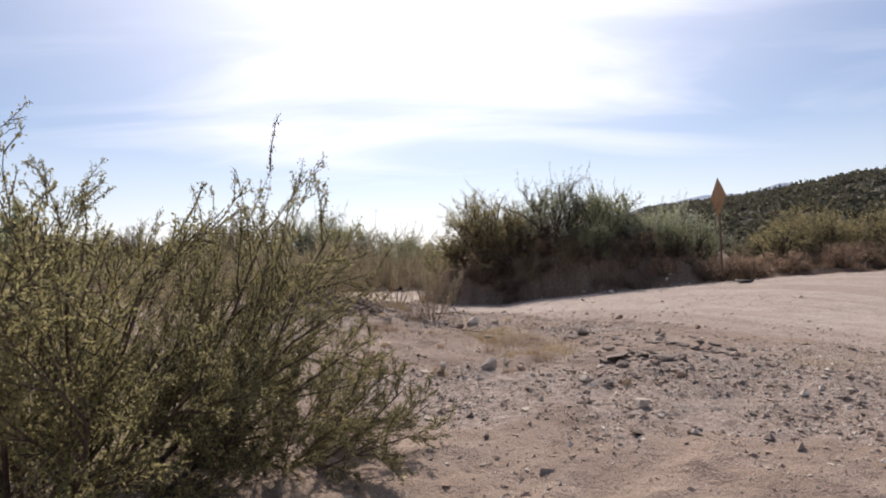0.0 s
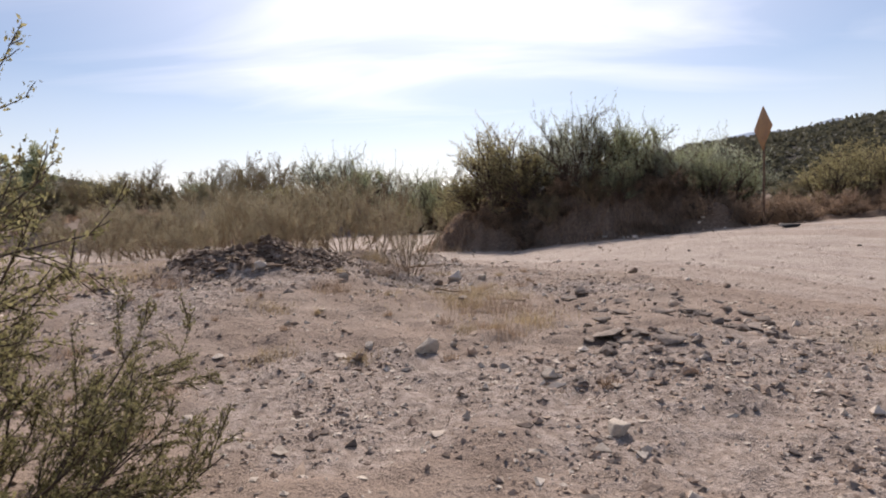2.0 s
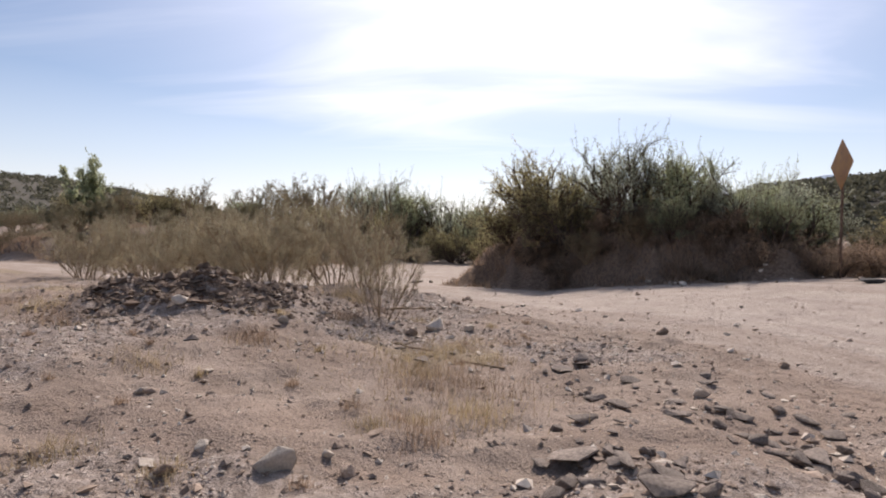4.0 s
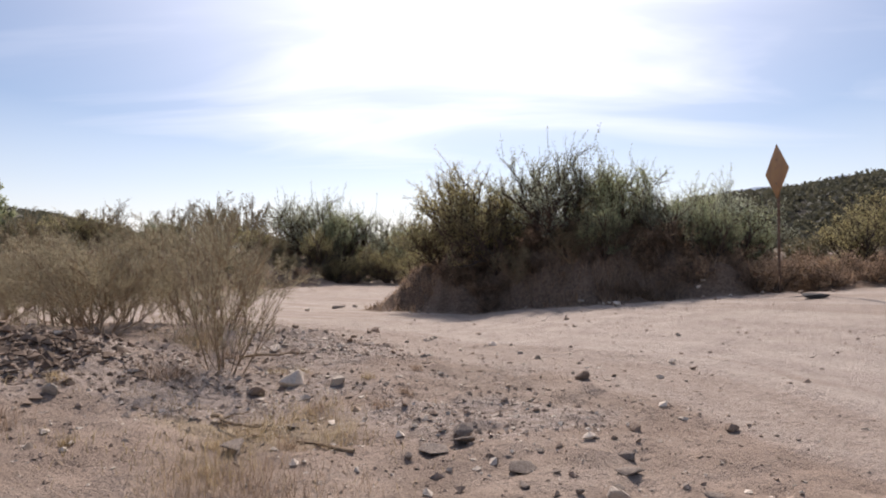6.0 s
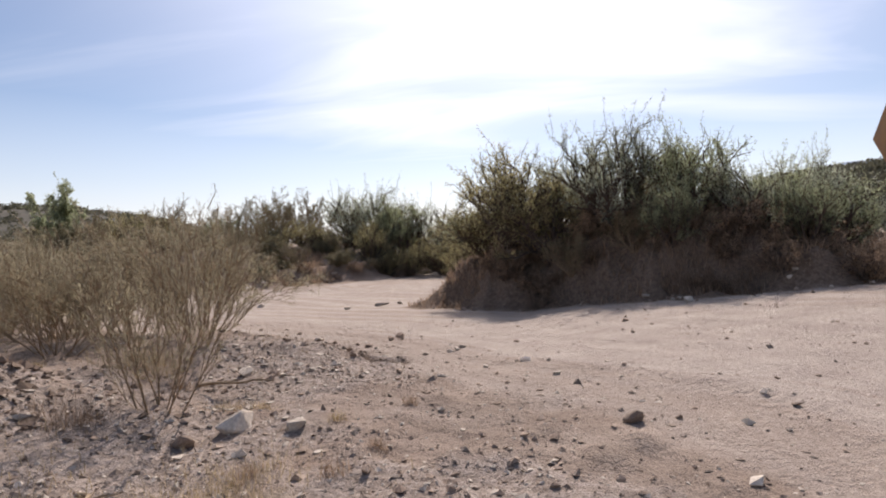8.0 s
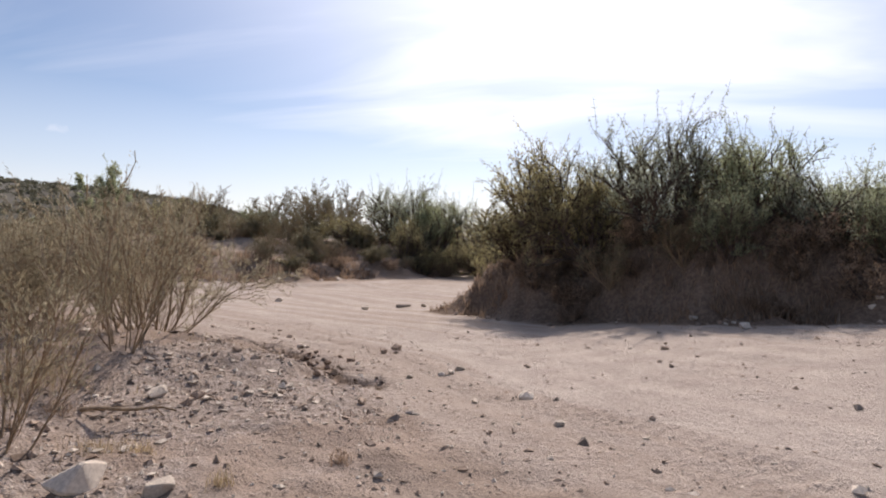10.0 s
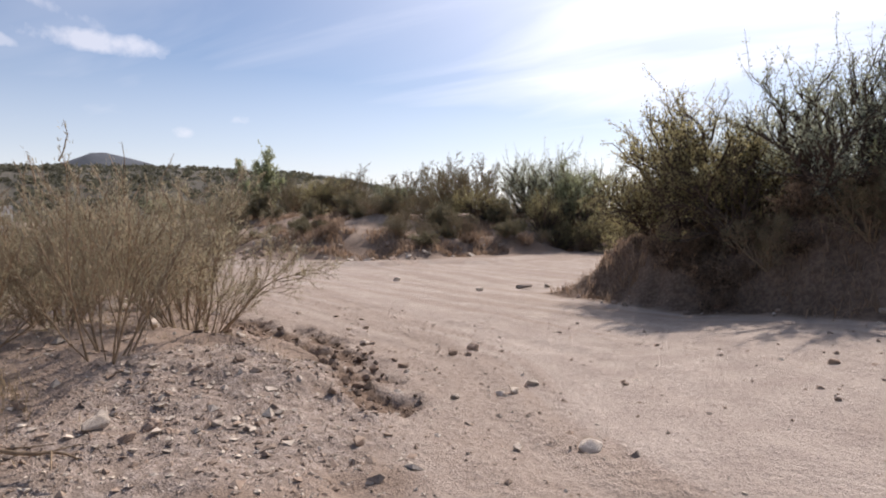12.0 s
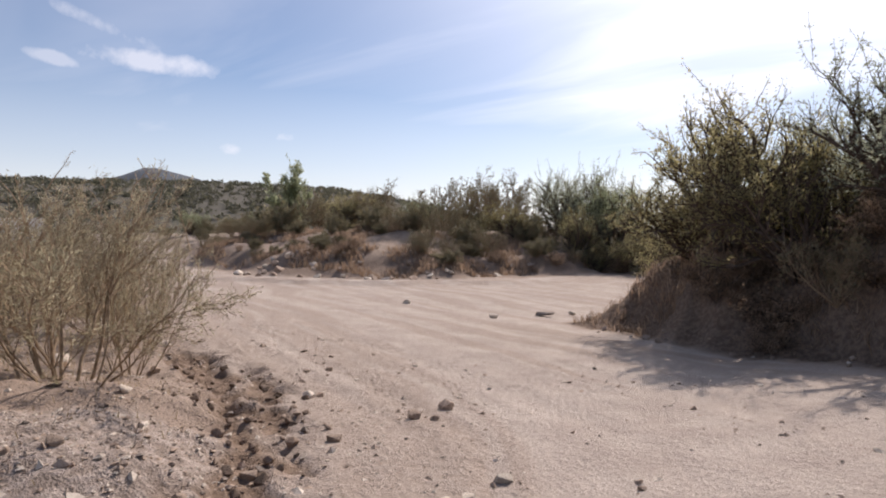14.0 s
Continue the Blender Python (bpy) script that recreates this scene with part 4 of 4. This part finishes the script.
for k in range(45):
    x = rng.uniform(-0.6, 11)
    y = float(np.interp(x, [-1.5, 0.6, 2.8, 5.4, 9, 18], [23.9, 22.7, 20.9, 19.0, 18.9, 20.6])) + rng.uniform(-0.5, 0.4)
    rock((PALE, ROUND)[k % 3 > 0][k % 5], x, y, 0.03 + 0.07 * rng.uniform(0, 1) ** 2, "small rock fallen at the foot of the bank", "rocks at the bank foot", rng.uniform(0, 360), rng.uniform(-20, 20), 0.15)
for k in range(170):
    g = rng.uniform(0, 1)
    line = GULLY if k % 3 else RILL
    steps = np.linspace(0, 1, len(line))
    x, y = np.interp(g, steps, [p[0] for p in line]) + rng.normal() * 0.17, np.interp(g, steps, [p[1] for p in line]) + rng.normal() * 0.17
    rock(CLODS[k % 5], x, y, 0.018 + 0.05 * rng.uniform(0, 1) ** 2, "brown clod of earth in the washed-out gully", "clods in the gully", rng.uniform(0, 360), rng.uniform(-30, 30), 0.2, "clod")


def pebbles(name, label, mat, x, y, size, seed):
    """Many small angular stones: squashed six-cornered solids."""
    rng = np.random.default_rng(seed)
    n = len(x)
    base = np.array([(1, 0, 0), (-1, 0, 0), (0, 1, 0), (0, -1, 0), (0, 0, 1), (0, 0, -1)], float)
    tri = np.array([(0, 2, 4), (2, 1, 4), (1, 3, 4), (3, 0, 4), (2, 0, 5), (1, 2, 5), (3, 1, 5), (0, 3, 5)])
    s = size[:, None, None]
    p = base[None] * s * rng.uniform(0.6, 1.2, (n, 6, 1)) * np.array([1, 0.8, 0.46]) + rng.normal(size=(n, 6, 3)) * s * 0.18
    a = rng.uniform(0, 2 * math.pi, n)
    c, d = np.cos(a)[:, None], np.sin(a)[:, None]
    q = np.stack([p[..., 0] * c - p[..., 1] * d, p[..., 0] * d + p[..., 1] * c, p[..., 2]], -1)
    q += np.c_[x, y, lay(x, y)[0] + 0.15 * size][:, None, :]
    f = tri[None] + (np.arange(n) * 6)[:, None, None]
    ob = mesh_object(name, q.reshape(-1, 3), f.reshape(-1, 3), mat)
    return tagged(ob, label, "gravel", kind="stuff")


def scatter_pebbles():
    rng = np.random.default_rng(95)
    n = 420000
    x, y = rng.uniform(-6, 7.5, n), rng.uniform(2.2, 19, n)
    masks = lay(x, y)[1]
    p = 0.13 + 0.5 * masks["gravel"] - 0.118 * masks["road"] + 0.05 * masks["lane"]
    p = p * (1 + 0.8 * fbm(x, y, 0.5, 96))
    ok = rng.uniform(size=n) < 0.8 * p
    x, y = x[ok], y[ok]
    size = np.clip(np.exp(rng.normal(-4.75, 0.66, len(x))), 0.005, 0.06)
    pick = rng.uniform(size=len(x))
    for lo, hi, mat, word in ((0, .52, MAT_ROCK, "grey-brown"), (.52, .68, MAT_DARK, "dark"), (.68, 1.01, MAT_PALE, "pale")):
        m = (pick >= lo) & (pick < hi)
        pebbles("gravel", word + " gravel and small stones strewn over the dirt", mat, x[m], y[m], size[m], 97)
    gx = rng.normal(-2.1, 0.62, 2600)
    gy = rng.normal(9.9, 0.42, 2600) + 0.35 * (gx + 2.1)
    pebbles("rubble", "brown rubble and clods on the dirt mound", MAT_CLOD, gx, gy, np.clip(np.exp(rng.normal(-3.5, 0.5, 2600)), 0.01, 0.11), 98)


scatter_pebbles()


# ---- the road sign and the slab near it ----
def build_sign(x, y):
    thing = tagged(new("road_sign"), "weathered orange-yellow diamond road sign on a thin rusty post", "road sign")
    thing.matrix_basis = pose(x, y, height(x, y), 0, 1.0, 87)
    bm = bmesh.new()
    bmesh.ops.create_cube(bm, size=1, matrix=Matrix.Translation((0, 0, 1.5)) @ Matrix.Diagonal((0.06, 0.045, 3.2, 1)))
    bmesh.ops.bevel(bm, geom=list(bm.edges), offset=0.006, segments=1, affect="EDGES")
    me = bpy.data.meshes.new("post")
    bm.to_mesh(me)
    bm.free()
    me.materials.append(MAT_POST)
    new("post", me).parent = thing
    bm = bmesh.new()
    bmesh.ops.create_cube(bm, size=1, matrix=Matrix.Translation((0, 0.03, 2.78)) @ pose(0, 0, 0, 0, 45, 0) @ Matrix.Diagonal((0.88, 0.006, 0.88, 1)))
    bmesh.ops.bevel(bm, geom=[e for e in bm.edges if abs(e.verts[0].co.y - e.verts[1].co.y) > 0.003], offset=0.015, segments=2, affect="EDGES")
    me = bpy.data.meshes.new("panel")
    bm.to_mesh(me)
    bm.free()
    me.materials.append(MAT_SIGN)
    panel = new("panel", me)
    panel.parent = thing
    tagged(panel, "orange-yellow painted diamond plate")
    for z in (2.5, 3.05):
        v, f = tubes([(np.array([(0, 0.03, z), (0, 0.05, z)]), 0.014, 0.014)], 6)
        part("bolt", v, f.tolist() + [[6, 7, 8, 9, 10, 11]], MAT_POST, panel)


build_sign(8.93, 19.2)
black_slab = SLABS[2].copy()
black_slab.materials[0] = stone_material("black_asphalt", (0.035, 0.033, 0.032), (0.075, 0.07, 0.066))
slab = rock(black_slab, 8.6, 17.1, 0.42, "dark flat slab lying at the edge of the dirt road", "", 15, 4, 0.35, "slab")


# ---- a white trailer far off, and a fallen branch ----
def box(size, at, bevel=0.02):
    bm = bmesh.new()
    bmesh.ops.create_cube(bm, size=1, matrix=Matrix.Translation(at) @ Matrix.Diagonal((*size, 1)))
    bmesh.ops.bevel(bm, geom=list(bm.edges), offset=bevel, segments=2, affect="EDGES")
    me = bpy.data.meshes.new("box")
    bm.to_mesh(me)
    bm.free()
    return me


def build_trailer(x, y, turn):
    white, t, b = material("white_painted_metal", 0.5)
    t.links.new(mixc(t, ramp(t, [(0.4, 0.0), (0.7, 1.0)], noise_tex(t, place(t), 1.5)), (0.80, 0.79, 0.76), (0.66, 0.64, 0.60)), b.inputs["Base Color"])
    thing = tagged(new("white_trailer"), "white boxy trailer parked far off among scrub", "trailer")
    thing.matrix_basis = pose(x, y, height(x, y), 0, 0, turn)
    for name, size, at, mat in (("body", (5.6, 2.2, 2.3), (0, 0, 1.65), white), ("roof", (5.7, 2.3, 0.08), (0, 0, 2.84), white), ("door", (0.7, 0.04, 1.7), (1.4, -1.12, 1.5), white), ("window", (1.1, 0.03, 0.6), (-1.2, -1.115, 1.95), MAT_POST)):
        me = box(size, at)
        me.materials.append(mat)
        new(name, me).parent = thing
    for wx in (-0.4, 0.5):
        for wy in (-1.0, 1.0):
            v, f = tubes([(np.array([(wx, wy - 0.1, 0.33), (wx, wy + 0.1, 0.33)]), 0.34, 0.34)], 14)
            part("wheel", v, f.tolist() + [list(range(14)), list(range(14, 28))], MAT_POST, thing)


build_trailer(-48.3, 31.0, 70)


def fallen_branch(x, y, turn, size, seed):
    rng = np.random.default_rng(seed)
    thing = tagged(new("fallen_branch"), "pale dead branch lying on stony dirt", "branch")
    thing.matrix_basis = pose(x, y, height(x, y) + 0.03, 0, 0, turn)
    p = np.cumsum(np.c_[np.full(8, size / 8), rng.normal(size=8) * 0.03 * size, rng.normal(size=8) * 0.012 * size], axis=0)
    v, f = tubes([(p, 0.016, 0.006)], 5)
    part("limb", v, f, MAT_TWIG, thing, smooth_shade=True)
    for k in (2, 4, 5):
        q = p[k] + np.cumsum(np.c_[np.full(4, size / 18), np.full(4, size / 16 * (-1) ** k), rng.normal(size=4) * 0.01], axis=0)
        v, f = tubes([(np.vstack([p[k], q]), 0.008, 0.003)], 4)
        part("twig", v, f, MAT_TWIG, thing)


fallen_branch(-0.35, 11.5, 20, 0.7, 5)
fallen_branch(0.2, 9.6, -35, 0.6, 6)
fallen_branch(1.5, 9.15, 160, 0.55, 7)
